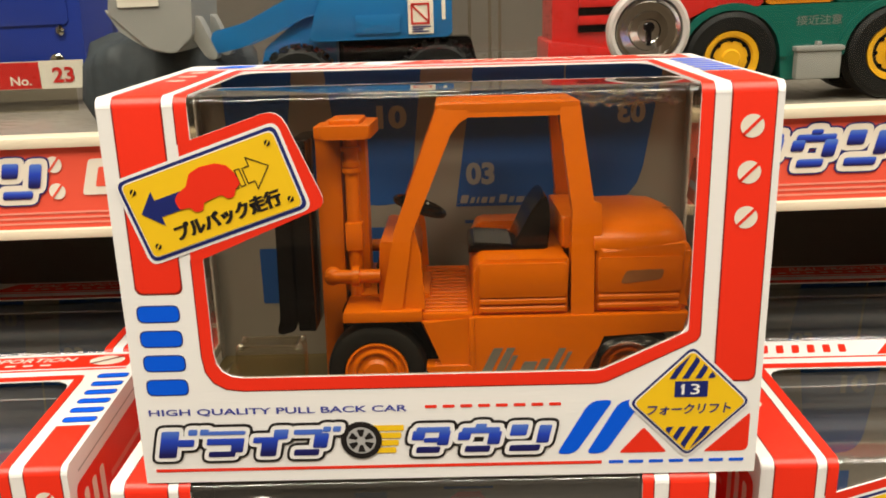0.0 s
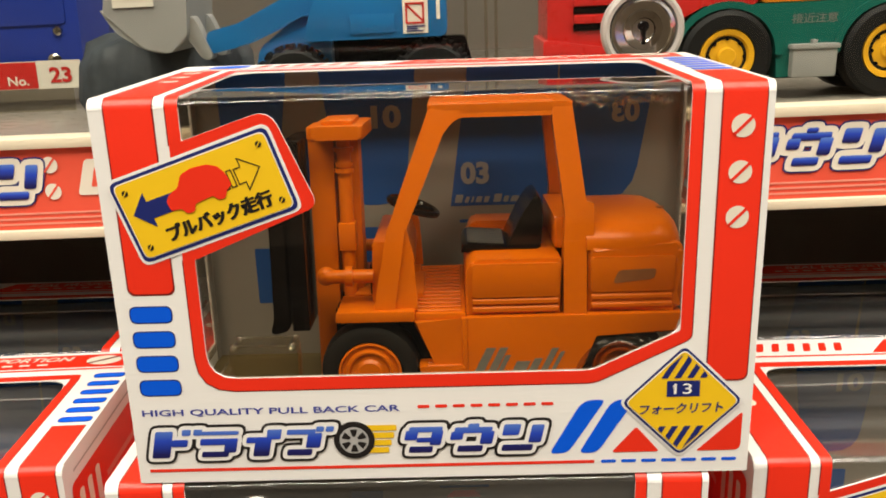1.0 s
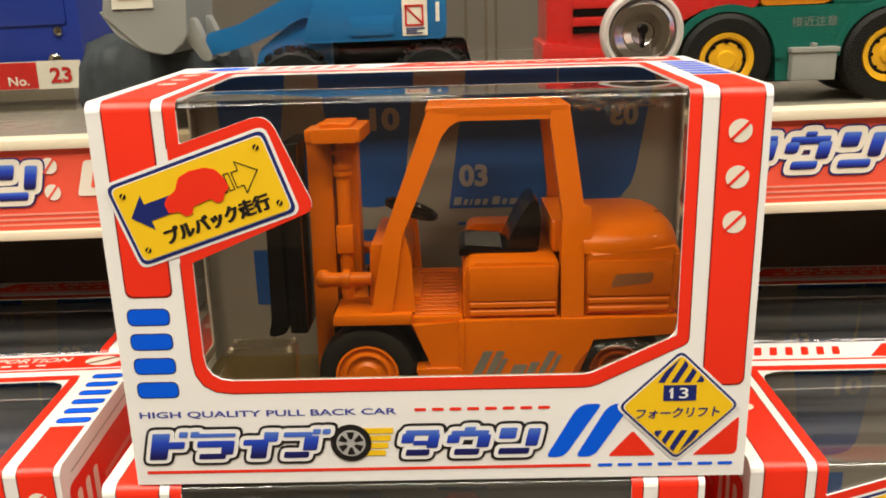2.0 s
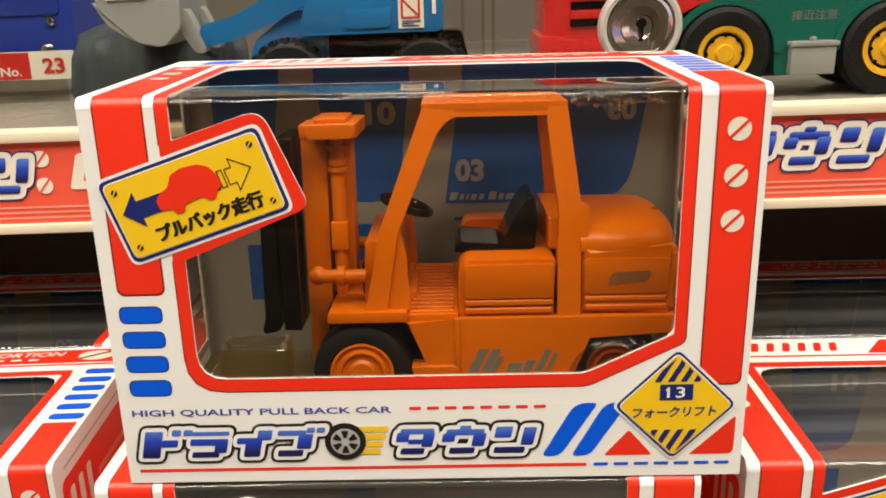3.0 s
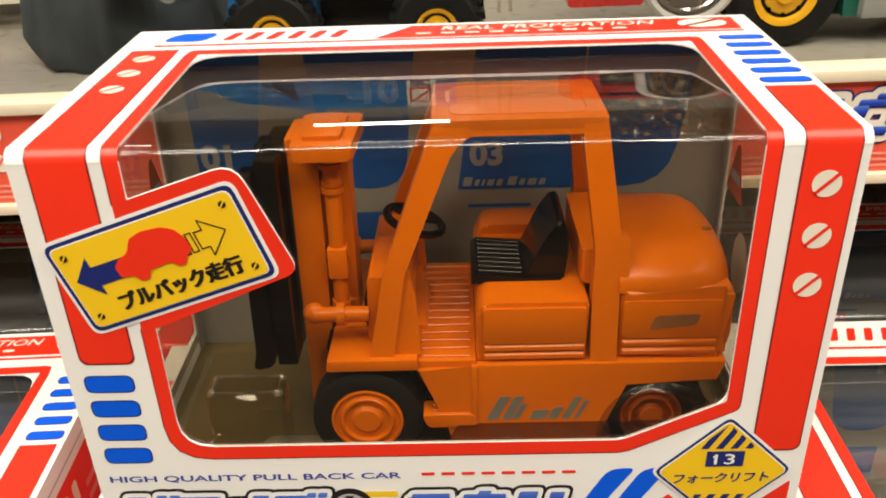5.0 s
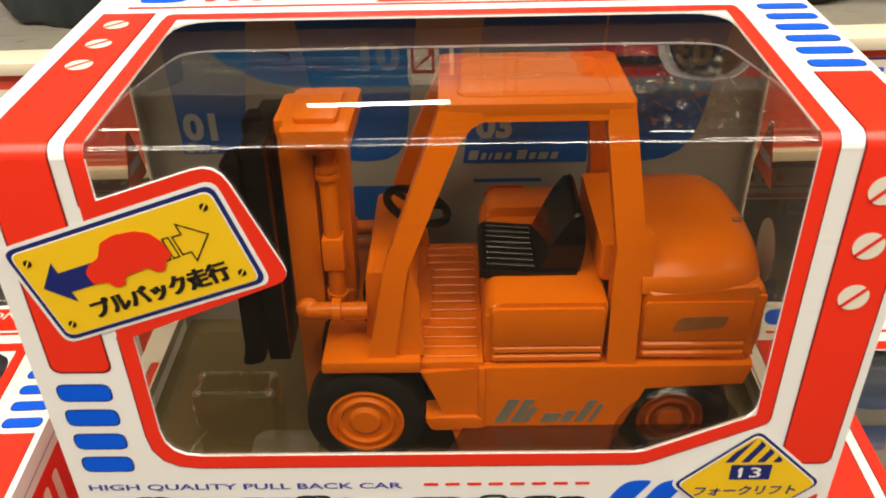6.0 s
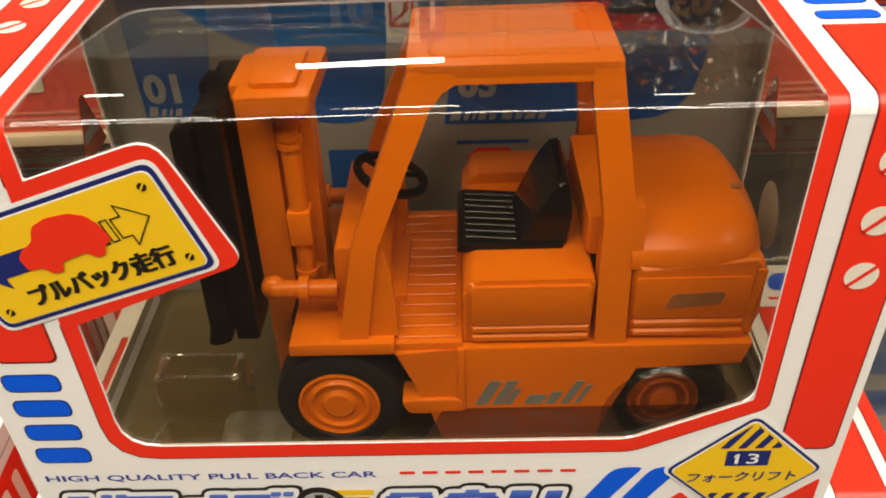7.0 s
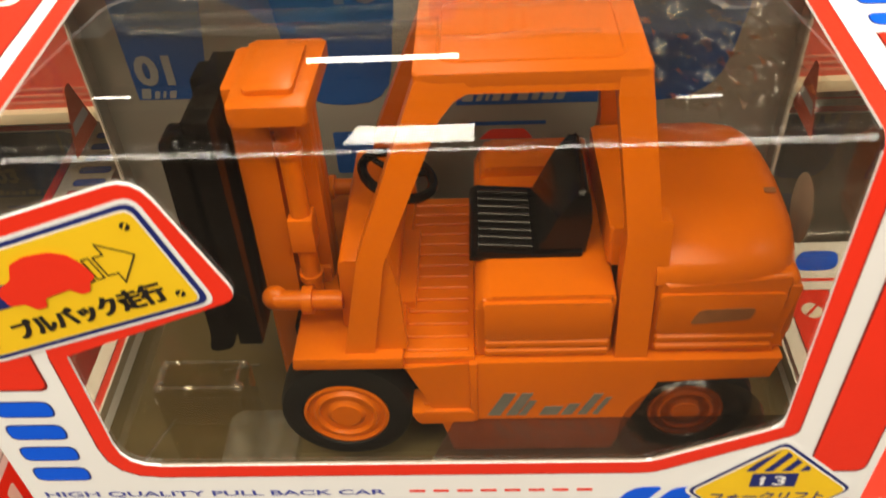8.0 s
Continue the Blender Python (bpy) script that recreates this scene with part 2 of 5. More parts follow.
def slab(bm, pts, plane, a, b):
    """A plate of outline pts. plane 'y': outline in x, z from y=a to b; 'z': outline in x, y; 'x': outline in y, z."""
    at = {"y": lambda p, d: (p[0], d, p[1]), "z": lambda p, d: (p[0], p[1], d), "x": lambda p, d: (d, p[0], p[1])}[plane]
    lo, hi = [bm.verts.new(at(p, a)) for p in pts], [bm.verts.new(at(p, b)) for p in pts]
    n = len(pts)
    bm.faces.new(lo)
    bm.faces.new(hi[::-1])
    for i in range(n):
        bm.faces.new((lo[i], hi[i], hi[(i + 1) % n], lo[(i + 1) % n]))
    return bm


def plate(pts, plane, a, b, bev=0.0, seg=2):
    bm = slab(bmesh.new(), pts, plane, a, b)
    if bev:
        es = [e for e in bm.edges if len(e.link_faces) == 2 and any(len(f.verts) > 4 or len(pts) == 4 for f in e.link_faces)]
        bmesh.ops.bevel(bm, geom=es, offset=bev, segments=seg, affect="EDGES", profile=0.6)
    return bm


def rect(x0, x1, z0, z1):
    return [(x0, z0), (x1, z0), (x1, z1), (x0, z1)]


def disc(cx, cz, r, n=28):
    return [(cx + r * math.cos(2 * math.pi * i / n), cz + r * math.sin(2 * math.pi * i / n)) for i in range(n)]


def turned(pts, c, deg):
    k, s = math.cos(radians(deg)), math.sin(radians(deg))
    return [(c[0] + (x - c[0]) * k - (z - c[1]) * s, c[1] + (x - c[0]) * s + (z - c[1]) * k) for x, z in pts]


def tube(bm, p, q, r, n=16, r2=None):
    p, q = Vector(p), Vector(q)
    m = Matrix.Translation((p + q) / 2) @ (q - p).to_track_quat("Z", "Y").to_matrix().to_4x4()
    bmesh.ops.create_cone(bm, cap_ends=True, segments=n, radius1=r, radius2=r if r2 is None else r2, depth=(q - p).length, matrix=m)
    return bm


def lathe(c, axis, prof, n=32):
    """Rings of (radius, distance along axis) round the axis 'y' or 'z' through c."""
    bm, rings = bmesh.new(), []
    for r, d in prof:
        ring = []
        for i in range(n):
            a = 2 * math.pi * i / n
            o = (r * math.cos(a), d, r * math.sin(a)) if axis == "y" else (r * math.cos(a), r * math.sin(a), d)
            ring.append(bm.verts.new(Vector(c) + Vector(o)))
        rings.append(ring)
    for a, b in zip(rings, rings[1:]):
        for i in range(n):
            bm.faces.new((a[i], a[(i + 1) % n], b[(i + 1) % n], b[i]))
    bm.faces.new(rings[0])
    bm.faces.new(rings[-1])
    return bm


def letters(body, wide, high, at, plane="y", lean=0.0, turn=0.0, thick=0.0, mirror=False, off=0.0):
    """Lettering as a thin mesh, its lower left corner at `at`, stretched to wide x high."""
    c = bpy.data.curves.new("letters", "FONT")
    c.body, c.resolution_u, c.offset = body, 3, thick
    o = bpy.data.objects.new("letters", c)
    scene.collection.objects.link(o)
    me = bpy.data.meshes.new_from_object(o.evaluated_get(bpy.context.evaluated_depsgraph_get()))
    bm = bmesh.new()
    bm.from_mesh(me)
    bpy.data.objects.remove(o)
    bpy.data.curves.remove(c)
    bpy.data.meshes.remove(me)
    xs, ys = [v.co.x for v in bm.verts], [v.co.y for v in bm.verts]
    x0, x1, y0, y1 = min(xs), max(xs), min(ys), max(ys)
    k, s = math.cos(radians(turn)), math.sin(radians(turn))
    for v in bm.verts:
        u, w = (v.co.x - x0) / (x1 - x0), (v.co.y - y0) / (y1 - y0)
        u = 1 - u if mirror else u
        x, h = u * wide + lean * w * high, w * high
        x, h = x * k - h * s, x * s + h * k
        v.co = (at[0] + x, at[1] + off, at[2] + h) if plane == "y" else (at[0] + x, at[1] + h, at[2] + off)
    return bm

# ---- the toy box ----
HW, HH, DD, RR, TH = 0.109, 0.138, 0.1135, 0.0035, 0.0007
LAY = 0.00018


def band(x0, x1, z0, y1, layer, z_round=0.0, y_round=0.0):
    """A strip of print or card over the front and, past the rounded top edge, over the lid."""
    o = layer * LAY
    path = [(-o, z0), (-o, HH - RR)]
    path += [(RR - (RR + o) * math.cos(a), HH - RR + (RR + o) * math.sin(a)) for a in [radians(15 * i) for i in range(1, 6)]]
    path += [(RR, HH + o), (y1, HH + o)]
    if z0 >= HH - RR:
        path = path[1:]
    bm = bmesh.new()
    rows = []
    for y, z in path:
        rows.append((bm.verts.new((x0, y, z)), bm.verts.new((x1, y, z))))
    for a, b in zip(rows, rows[1:]):
        bm.faces.new((a[0], a[1], b[1], b[0]))
    if z_round:
        d, n = z_round, 5
        lo = [bm.verts.new((x0 + d - d * math.cos(radians(90 * i / n)), -o, z0 - d * math.sin(radians(90 * i / n)))) for i in range(1, n + 1)]
        hi = [bm.verts.new((x1 - d + d * math.cos(radians(90 * i / n)), -o, z0 - d * math.sin(radians(90 * i / n)))) for i in range(1, n + 1)]
        bm.faces.new([rows[0][1], rows[0][0]] + lo + hi[::-1])
    return bm


def flat(pts, layer, plane="front"):
    """A flat print of outline pts on the front (x, z) or the lid (x, y)."""
    bm, o = bmesh.new(), layer * LAY
    bm.faces.new([bm.verts.new((p[0], -o, p[1]) if plane == "front" else (p[0], p[1], HH + o)) for p in pts])
    return bm


def screw_print(parent, cx, cz, r, layer, plane="front", slot=RED, head=CREAM, deg=45):
    s = part("screw_print", flat(disc(cx, cz, r, 24), layer, plane), head, parent)
    part("screw_slot_print", flat(turned(rect(cx - r, cx + r, cz - r * 0.13, cz + r * 0.13), (cx, cz), deg), layer + 1, plane), slot, s)


def pill(x0, x1, z0, z1, lean=0.0, r=None):
    h = z1 - z0
    return fillet([(x0, z0), (x1 - lean, z0), (x1, z1), (x0 + lean, z1)], r if r is not None else h * 0.45, 4)


def outline_grow(b, g):
    return (b[0] - g, b[1] - g, b[2] + g, b[3] + g)


def logo_mark(box_ob, x0, x1, z0, z1, bars):
    """A slanted blue word mark as plain bars with a white and a black rim."""
    mark = None
    w, h, lean = x1 - x0, z1 - z0, 0.22
    for g, mat, lay, nm in ((0.0025, BLACKPRINT, 2, "logo_rim"), (0.0015, CARD, 3, "logo_white"), (0.0, LOGOBLUE, 4, "logo_fill")):
        bm = bmesh.new()
        for i, b in enumerate(bars):
            a, c, d, e = outline_grow((x0 + b[0] * w, z0 + b[1] * h, x0 + b[2] * w, z0 + b[3] * h), g)
            pts = fillet([(p + lean * (q - z0), q) for p, q in ((a, c), (d, c), (d, e), (a, e))], 0.0006 + g, 3)
            bm.faces.new([bm.verts.new((p, -lay * LAY - i * 0.000004, q)) for p, q in pts])
        ob = part(nm, bm, mat, mark or box_ob, smooth=None)
        mark = mark or ob


BARS_A = [(0.0, 0.05, 0.10, 0.95), (0.10, 0.42, 0.19, 0.66), (0.15, 0.80, 0.20, 1.0), (0.215, 0.80, 0.265, 1.0), (0.26, 0.80, 0.47, 0.93), (0.26, 0.46, 0.47, 0.68),
          (0.40, 0.20, 0.47, 0.50), (0.28, 0.05, 0.43, 0.24), (0.52, 0.50, 0.66, 0.70), (0.57, 0.05, 0.66, 0.60), (0.63, 0.62, 0.71, 0.95),
          (0.74, 0.76, 0.90, 0.93), (0.86, 0.30, 0.94, 0.80), (0.76, 0.05, 0.90, 0.26), (0.90, 0.84, 0.945, 1.02), (0.955, 0.84, 1.0, 1.02)]
BARS_B = [(0.02, 0.74, 0.26, 0.92), (0.0, 0.48, 0.09, 0.80), (0.19, 0.30, 0.27, 0.80), (0.09, 0.40, 0.20, 0.56), (0.05, 0.05, 0.22, 0.26),
          (0.35, 0.68, 0.62, 0.88), (0.44, 0.86, 0.52, 1.0), (0.33, 0.46, 0.42, 0.74), (0.55, 0.30, 0.64, 0.74), (0.40, 0.05, 0.58, 0.26),
          (0.70, 0.58, 0.82, 0.95), (0.90, 0.32, 0.99, 0.92), (0.72, 0.05, 0.94, 0.26)]


def toy_box(label, side_window=False):
    b = thing("toy_box", (0, 0.055, 0), label, "toy box", "stacked toy boxes")
    # carton: front with the window cut out, open towards the lid
    tab = [(-0.080, 0.1240), (-0.0510, 0.1335), (-0.0375, 0.1015), (-0.080, 0.0840)]
    win = [(-0.080, 0.0405), (0.0530, 0.0405), (0.0828, 0.0545)]
    front = [(-HW, 0.0)] + [(HW, 0.0), (HW, HH - RR), (0.0828, HH - RR), (0.0828, 0.0545), (0.0530, 0.0405), (-0.080, 0.0405), (-0.080, 0.0840), (-0.0375, 0.1015), (-0.0510, 0.1335), (-0.080, 0.1240), (-0.080, HH - RR), (-HW, HH - RR)]
    rad = [0, 0, 0, 0, 0.004, 0.003, 0.010, 0.0008, 0.004, 0.006, 0.0008, 0, 0]
    fp = part("front_panel", plate(fillet(front, rad), "y", 0.0, TH), CARD, b, "white glossy printed card with a cut-out window")
    bm = slab(bmesh.new(), [(-0.0705, 0.0405), (0.0526, 0.0405), (0.0526, 0.0407), (-0.0705, 0.0407)], "y", 0.0002, TH)
    slab(bm, [(0.0532, 0.0406), (0.0808, 0.0535), (0.0807, 0.0537), (0.0531, 0.0408)], "y", 0.0002, TH)
    part("card_edge", bm, EDGE, fp, "raw cut card edge")
    lid = [(-HW, RR), (-0.080, RR), (-0.080, 0.0820), (0.0828, 0.0820), (0.0828, RR), (HW, RR), (HW, DD), (-HW, DD)]
    lp = part("lid_panel", plate(fillet(lid, [0, 0, 0.012, 0.012, 0, 0, 0.0, 0.0]), "z", HH - TH, HH), CARD, b)
    for x0, x1 in ((-HW, -0.080), (0.0828, HW)):
        part("rounded_edge", band(x0, x1, HH - RR, RR + 0.0002, 0.4), CARD, b)
    for x0, x1 in ((-HW, -HW + TH), (HW - TH, HW)):
        side = fillet([(TH, 0), (DD, 0), (DD, HH - TH), (TH, HH - TH)], [0, 0, 0, RR])
        if side_window:
            wy = DD - 0.0070
            bm = slab(bmesh.new(), [(TH, 0), (0.0045, 0.010), (0.0045, HH - 0.006), (TH, HH - TH - 0.002)], "x", x0, x1)
            slab(bm, [(0.0045, HH - 0.006), (wy, HH - 0.006), (wy, HH - TH), (0.003, HH - TH), (TH, HH - TH - 0.002)], "x", x0, x1)
            slab(bm, [(wy, 0.010), (0.0045, 0.010), (TH, 0), (wy, 0)], "x", x0, x1)
            slab(bm, [(wy, 0), (DD, 0), (DD, HH - TH), (wy, HH - TH)], "x", x0, x1)
            xl = x1 + 0.0002 if x0 < 0 else x0 - 0.0006
            part("inner_lining", cube(xl, xl + 0.0004, wy + 0.0004, DD - TH, TH, HH - 2 * TH), GREY_CARD, b)
            part("side_panel", bm, CARD, b, "white card side with a large clear window")
            xs = x1 + 0.0002 if x0 < 0 else x0 - 0.0004
            bm = bmesh.new()
            bm.faces.new([bm.verts.new((xs, y, z)) for y, z in ((TH, 0.006), (wy + 0.0002, 0.006), (wy + 0.0002, HH - 0.003), (TH, HH - 0.003))])
            sf = part("side_film", bm, SIDEFILM, b, "clear plastic side window")
            # printed cone on the window, and a pale rounded shape below it
            xp = xs + (0.0003 if x0 < 0 else -0.0003)
            for nm, pts, lay, mat in (("cone_print", fillet([(0.0830, 0.0760), (0.1030, 0.0760), (0.0948, 0.0960), (0.0915, 0.0960)], 0.0012), 0, CONERED), ("cone_band_print", [(0.0868, 0.0820), (0.0992, 0.0820), (0.0978, 0.0856), (0.0882, 0.0856)], 1, INWHITE)):
                bm = bmesh.new()
                bm.faces.new([bm.verts.new((xp + (1 if x0 < 0 else -1) * 0.0002 * lay, y, z)) for y, z in pts])
                part(nm, bm, mat, sf)
            if x0 > 0:
                bm = bmesh.new()
                bm.faces.new([bm.verts.new((xp, 0.0770 + 0.0085 * math.cos(0.3 * k), 0.0560 + 0.0120 * math.sin(0.3 * k))) for k in range(21)])
                part("pale_print", bm, FADEDIVORY, sf)
        else:
            part("side_panel", plate(side, "x", x0, x1), CARD, b)
    part("back_panel", cube(-HW + TH, HW - TH, DD - TH, DD, 0, HH - TH), GREY_CARD, b)
    part("base_panel", cube(-HW + TH, HW - TH, TH, DD - TH, 0, TH), KRAFT, b)
    for x0 in () if side_window else (-HW + TH, HW - 2 * TH):
        part("inner_lining", cube(x0, x0 + TH, TH, DD - TH, TH, HH - 2 * TH), GREY_CARD, b)
    # side print
    for sx in () if side_window else (-1, 1):
        x = sx * (HW + LAY)
        bm = bmesh.new()
        bm.faces.new([bm.verts.new((x, p[0], p[1])) for p in fillet(rect(0.006, DD - 0.006, 0.006, HH - 0.012), 0.004)])
        sp = part("side_print", bm, RED, b)
        bm = bmesh.new()
        bm.faces.new([bm.verts.new((x, p[0], p[1])) for p in ((0.010, HH - 0.0078), (DD - 0.001, HH - 0.0070), (DD - 0.001, HH - 0.0062), (0.010, HH - 0.0068))])
        part("flap_gap", bm, GREYPRINT, b)
        for k in range(3):
            bm = bmesh.new()
            bm.faces.new([bm.verts.new((sx * (HW + 2 * LAY), p[0], p[1])) for p in pill(0.012 + 0.009 * k, 0.017 + 0.009 * k, HH - 0.042, HH - 0.018, 0.0, 0.002)])
            part("side_stripe", bm, CREAM, sp)
        for k in range(2):
            bm = bmesh.new()
            bm.faces.new([bm.verts.new((sx * (HW + 2 * LAY), p[0], p[1])) for p in rect(0.042, 0.098 - 0.02 * k, HH - 0.030 - 0.007 * k, HH - 0.027 - 0.007 * k)])
            part("side_text_bar", bm, STRIPPINK, sp)
    # red rim of the window, with a thin dark outline
    part("rim_outline", band(-0.0844, -0.0838, 0.1225, 0.0820, 0.6), DARKRED, fp)
    part("rim_outline", band(0.0865, 0.0871, 0.056, 0.0820, 0.6), DARKRED, fp)
    outl = [(-0.0844, 0.0840), (-0.0844, 0.0354), (0.0541, 0.0354), (0.0871, 0.0513), (0.0871, 0.0560), (0.0857, 0.0560), (0.0857, 0.0520), (0.0540, 0.0365), (-0.0830, 0.0365), (-0.0830, 0.0840)]
    part("rim_outline", flat(fillet(outl, [0, 0.0133, 0.003, 0.005, 0, 0, 0.005, 0.003, 0.0125, 0]), 0.6), DARKRED, fp)
    part("window_rim", band(-0.0840, -0.080, 0.1225, 0.0820, 1), RED, fp)
    part("window_rim", band(0.0828, 0.0867, 0.056, 0.0820, 1), RED, fp)
    low = [(-0.0840, 0.0840), (-0.0840, 0.0358), (0.0540, 0.0358), (0.0867, 0.0515), (0.0867, 0.0560), (0.0828, 0.0560), (0.0828, 0.0545), (0.0530, 0.0405), (-0.080, 0.0405), (-0.080, 0.0840)]
    part("window_rim", flat(fillet(low, [0, 0.013, 0.003, 0.005, 0, 0, 0.004, 0.003, 0.010, 0]), 1), RED, fp)
    rimlid = [(-0.0840, 0.0816), (-0.080, 0.0820), (0.0828, 0.0820), (0.0867, 0.0816), (0.0867, 0.0868), (-0.0840, 0.0868)]
    part("window_rim", flat(fillet(rimlid, [0, 0, 0, 0, 0.006, 0.006]), 1, "lid"), RED, lp)
    tabred = fillet([(-0.084, 0.1225), (-0.080, 0.1240), (-0.0510, 0.1335), (-0.0375, 0.1015), (-0.080, 0.0840), (-0.084, 0.0824)], [0, 0.0008, 0.006, 0.004, 0.0008, 0])
    part("tab_print", flat(tabred, 1.4), RED, fp)
    # long stripes over front and lid
    part("stripe_shadow", band(-0.1041, -0.0879, 0.0744, 0.0883, 0.7, 0.0026), DARKRED, fp)
    part("red_stripe", band(-0.1036, -0.0884, 0.0750, 0.0880, 1, 0.0026), RED, fp)
    part("stripe_shadow", band(0.0922, 0.1067, 0.0380, 0.0350, 0.7, 0.0027), DARKRED, fp)
    part("red_stripe", band(0.0927, 0.1063, 0.0385, 0.0346, 1, 0.0026), RED, fp)
    for k in range(3):
        screw_print(fp, 0.0993, 0.0940 + 0.0150 * k, 0.0038, 2)
        screw_print(lp, -0.0968, 0.0468 + 0.0155 * k, 0.0036, 2, "lid")
    for k in range(4):
        part("slot_outline", flat(pill(-0.1046, -0.0898, 0.0344 + 0.0091 * k, 0.0407 + 0.0091 * k, 0.0, 0.0025), 0.6), NAVY, fp)
        part("blue_slot", flat(pill(-0.1042, -0.0902, 0.0348 + 0.0091 * k, 0.0403 + 0.0091 * k, 0.0, 0.0022), 1), BLUE, fp)
    for k in range(6):
        part("slot_outline", flat(pill(0.0927, 0.1074, 0.0378 + 0.0089 * k, 0.0430 + 0.0089 * k, 0.0, 0.0024), 0.6, "lid"), NAVY, lp)
        part("blue_slot", flat(pill(0.0930, 0.1071, 0.0381 + 0.0089 * k, 0.0427 + 0.0089 * k, 0.0, 0.0022), 1, "lid"), BLUE, lp)
    # back strip of the lid
    part("strip_print", flat(fillet([(-0.022, 0.0955), (0.1035, 0.0955), (0.1035, 0.1105), (-0.010, 0.1105)], 0.0008), 1, "lid"), RED, lp)
    part("strip_line", flat(rect(-0.098, 0.1035, 0.0925, 0.0940), 1, "lid"), RED, lp)
    part("strip_pill", flat(pill(-0.0975, -0.078, 0.0980, 0.1085, 0.004), 1, "lid"), BLUE, lp)
    for k in range(6):
        part("strip_slash", flat(pill(-0.076 + 0.0075 * k, -0.0695 + 0.0075 * k, 0.0985, 0.1080, 0.0030, 0.0012), 1, "lid"), RED, lp)
    part("strip_text", letters("REAL PROPORTION", 0.074, 0.0050, (0.0005, 0.1030, HH + 2 * LAY), "z", 0.25, thick=0.012), CREAM, lp)
    for k in range(9):
        part("strip_dash", flat(pill(-0.008 + 0.0085 * k, -0.0030 + 0.0085 * k, 0.0985, 0.1003, 0.0, 0.0004), 2, "lid"), CREAM, lp)
    sc = part("screw_print", flat([(0.0915 + 0.0085 * math.cos(a / 4), 0.1030 + 0.0055 * math.sin(a / 4)) for a in range(0, 25)], 2, "lid"), CREAM, lp)
    part("screw_slot_print", flat(turned(rect(0.0838, 0.0992, 0.1023, 0.1037), (0.0915, 0.1030), 30), 3, "lid"), DARKRED, sc)
    # tilted yellow label
    c, deg = (-0.0745, 0.1058), 18.6
    lab = None
    for w, h, r, mat, lay in ((0.0580, 0.0306, 0.0034, CARD, 2), (0.0560, 0.0286, 0.0028, NAVY, 3), (0.0538, 0.0264, 0.0024, CARD, 4), (0.0531, 0.0257, 0.0022, YELLOW, 5)):
        ob = part("yellow_label" if lab is None else "label_layer", flat(turned(fillet(rect(c[0] - w / 2, c[0] + w / 2, c[1] - h / 2, c[1] + h / 2), r), c, deg), lay), mat, lab or fp)
        lab = lab or ob

    def on_label(pts):
        return turned([(c[0] + x * 1.08 - 0.0010, c[1] + z * 1.13 + 0.0004) for x, z in pts], c, deg)

    for sx in (-1, 1):
        for sz in (-1, 1):
            p = turned([(c[0] + sx * 0.0237, c[1] + sz * 0.0097)], c, deg)[0]
            part("label_screw", flat(disc(p[0], p[1], 0.00105, 14), 6), BLACKPRINT, lab)
            part("label_screw_slot", flat(turned(rect(p[0] - 0.0011, p[0] + 0.0011, p[1] - 0.0002, p[1] + 0.0002), p, 62), 7), YELLOW, lab)
    part("blue_arrow", flat(on_label([(-0.0215, 0.0015), (-0.0160, 0.0068), (-0.0160, 0.0040), (-0.0055, 0.0040), (-0.0055, -0.0012), (-0.0160, -0.0012), (-0.0160, -0.0040)]), 6), NAVY, lab)
    car = [(-0.0100, -0.0010), (-0.0102, 0.0020), (-0.0085, 0.0036), (-0.0052, 0.0047), (-0.0028, 0.0078), (0.0010, 0.0086), (0.0060, 0.0080), (0.0088, 0.0064), (0.0102, 0.0036), (0.0106, 0.0002), (0.0086, -0.0008), (0.0072, -0.0028), (0.0052, -0.0028), (0.0038, -0.0010), (-0.0022, -0.0014), (-0.0032, -0.0034), (-0.0056, -0.0034), (-0.0068, -0.0014)]
    part("red_car_print", flat(on_label(fillet(car, 0.0006, 2)), 7), RED, lab)
    arrow = [(0.0150, 0.0040), (0.0150, 0.0066), (0.0206, 0.0022), (0.0150, -0.0030), (0.0150, -0.0006), (0.0128, -0.0006), (0.0128, 0.0040)]
    bm = bmesh.new()
    for outl in (arrow, rect(0.0104, 0.0119, -0.0008, 0.0042), rect(0.0081, 0.0096, -0.0009, 0.0043)):
        q = on_label(outl)
        for m, (pa, pb) in enumerate(zip(q, q[1:] + q[:1])):
            u = (Vector(pb) - Vector(pa)).normalized() * 0.00018
            n = Vector((-u.y, u.x))
            pa, pb = Vector(pa) - u, Vector(pb) + u
            bm.faces.new([bm.verts.new((v.x, -6 * LAY - m * 0.000005, v.y)) for v in (pa - n, pb - n, pb + n, pa + n)])
    part("outline_arrow", bm, BLACKPRINT, lab, smooth=None)
    p = turned([(c[0] - 0.0165, c[1] - 0.0106)], c, deg)[0]
    for k in (-1, 1):
        part("label_text", letters("プルバック走行", 0.0372, 0.0058, (p[0] + 0.00022 * k, -(6 + 0.2 * k) * LAY, p[1] + 0.00010 * k), turn=deg, lean=0.05, thick=0.03), BLACKPRINT, lab)
    # lettering and word mark
    part("front_text", letters("HIGH QUALITY PULL BACK CAR", 0.0910, 0.0029, (-0.1050, -LAY, 0.0262), thick=0.016), TEXTBLUE, fp)
    for k in range(8):
        part("red_dash", flat(pill(-0.0078 + 0.00620 * k, -0.0036 + 0.00620 * k, 0.0276, 0.0288, 0.0, 0.0005), 1), RED, fp)
    logo_mark(fp, -0.1035, -0.0400, 0.0098, 0.0214, BARS_A)
    logo_mark(fp, -0.0142, 0.0350, 0.0098, 0.0214, BARS_B)
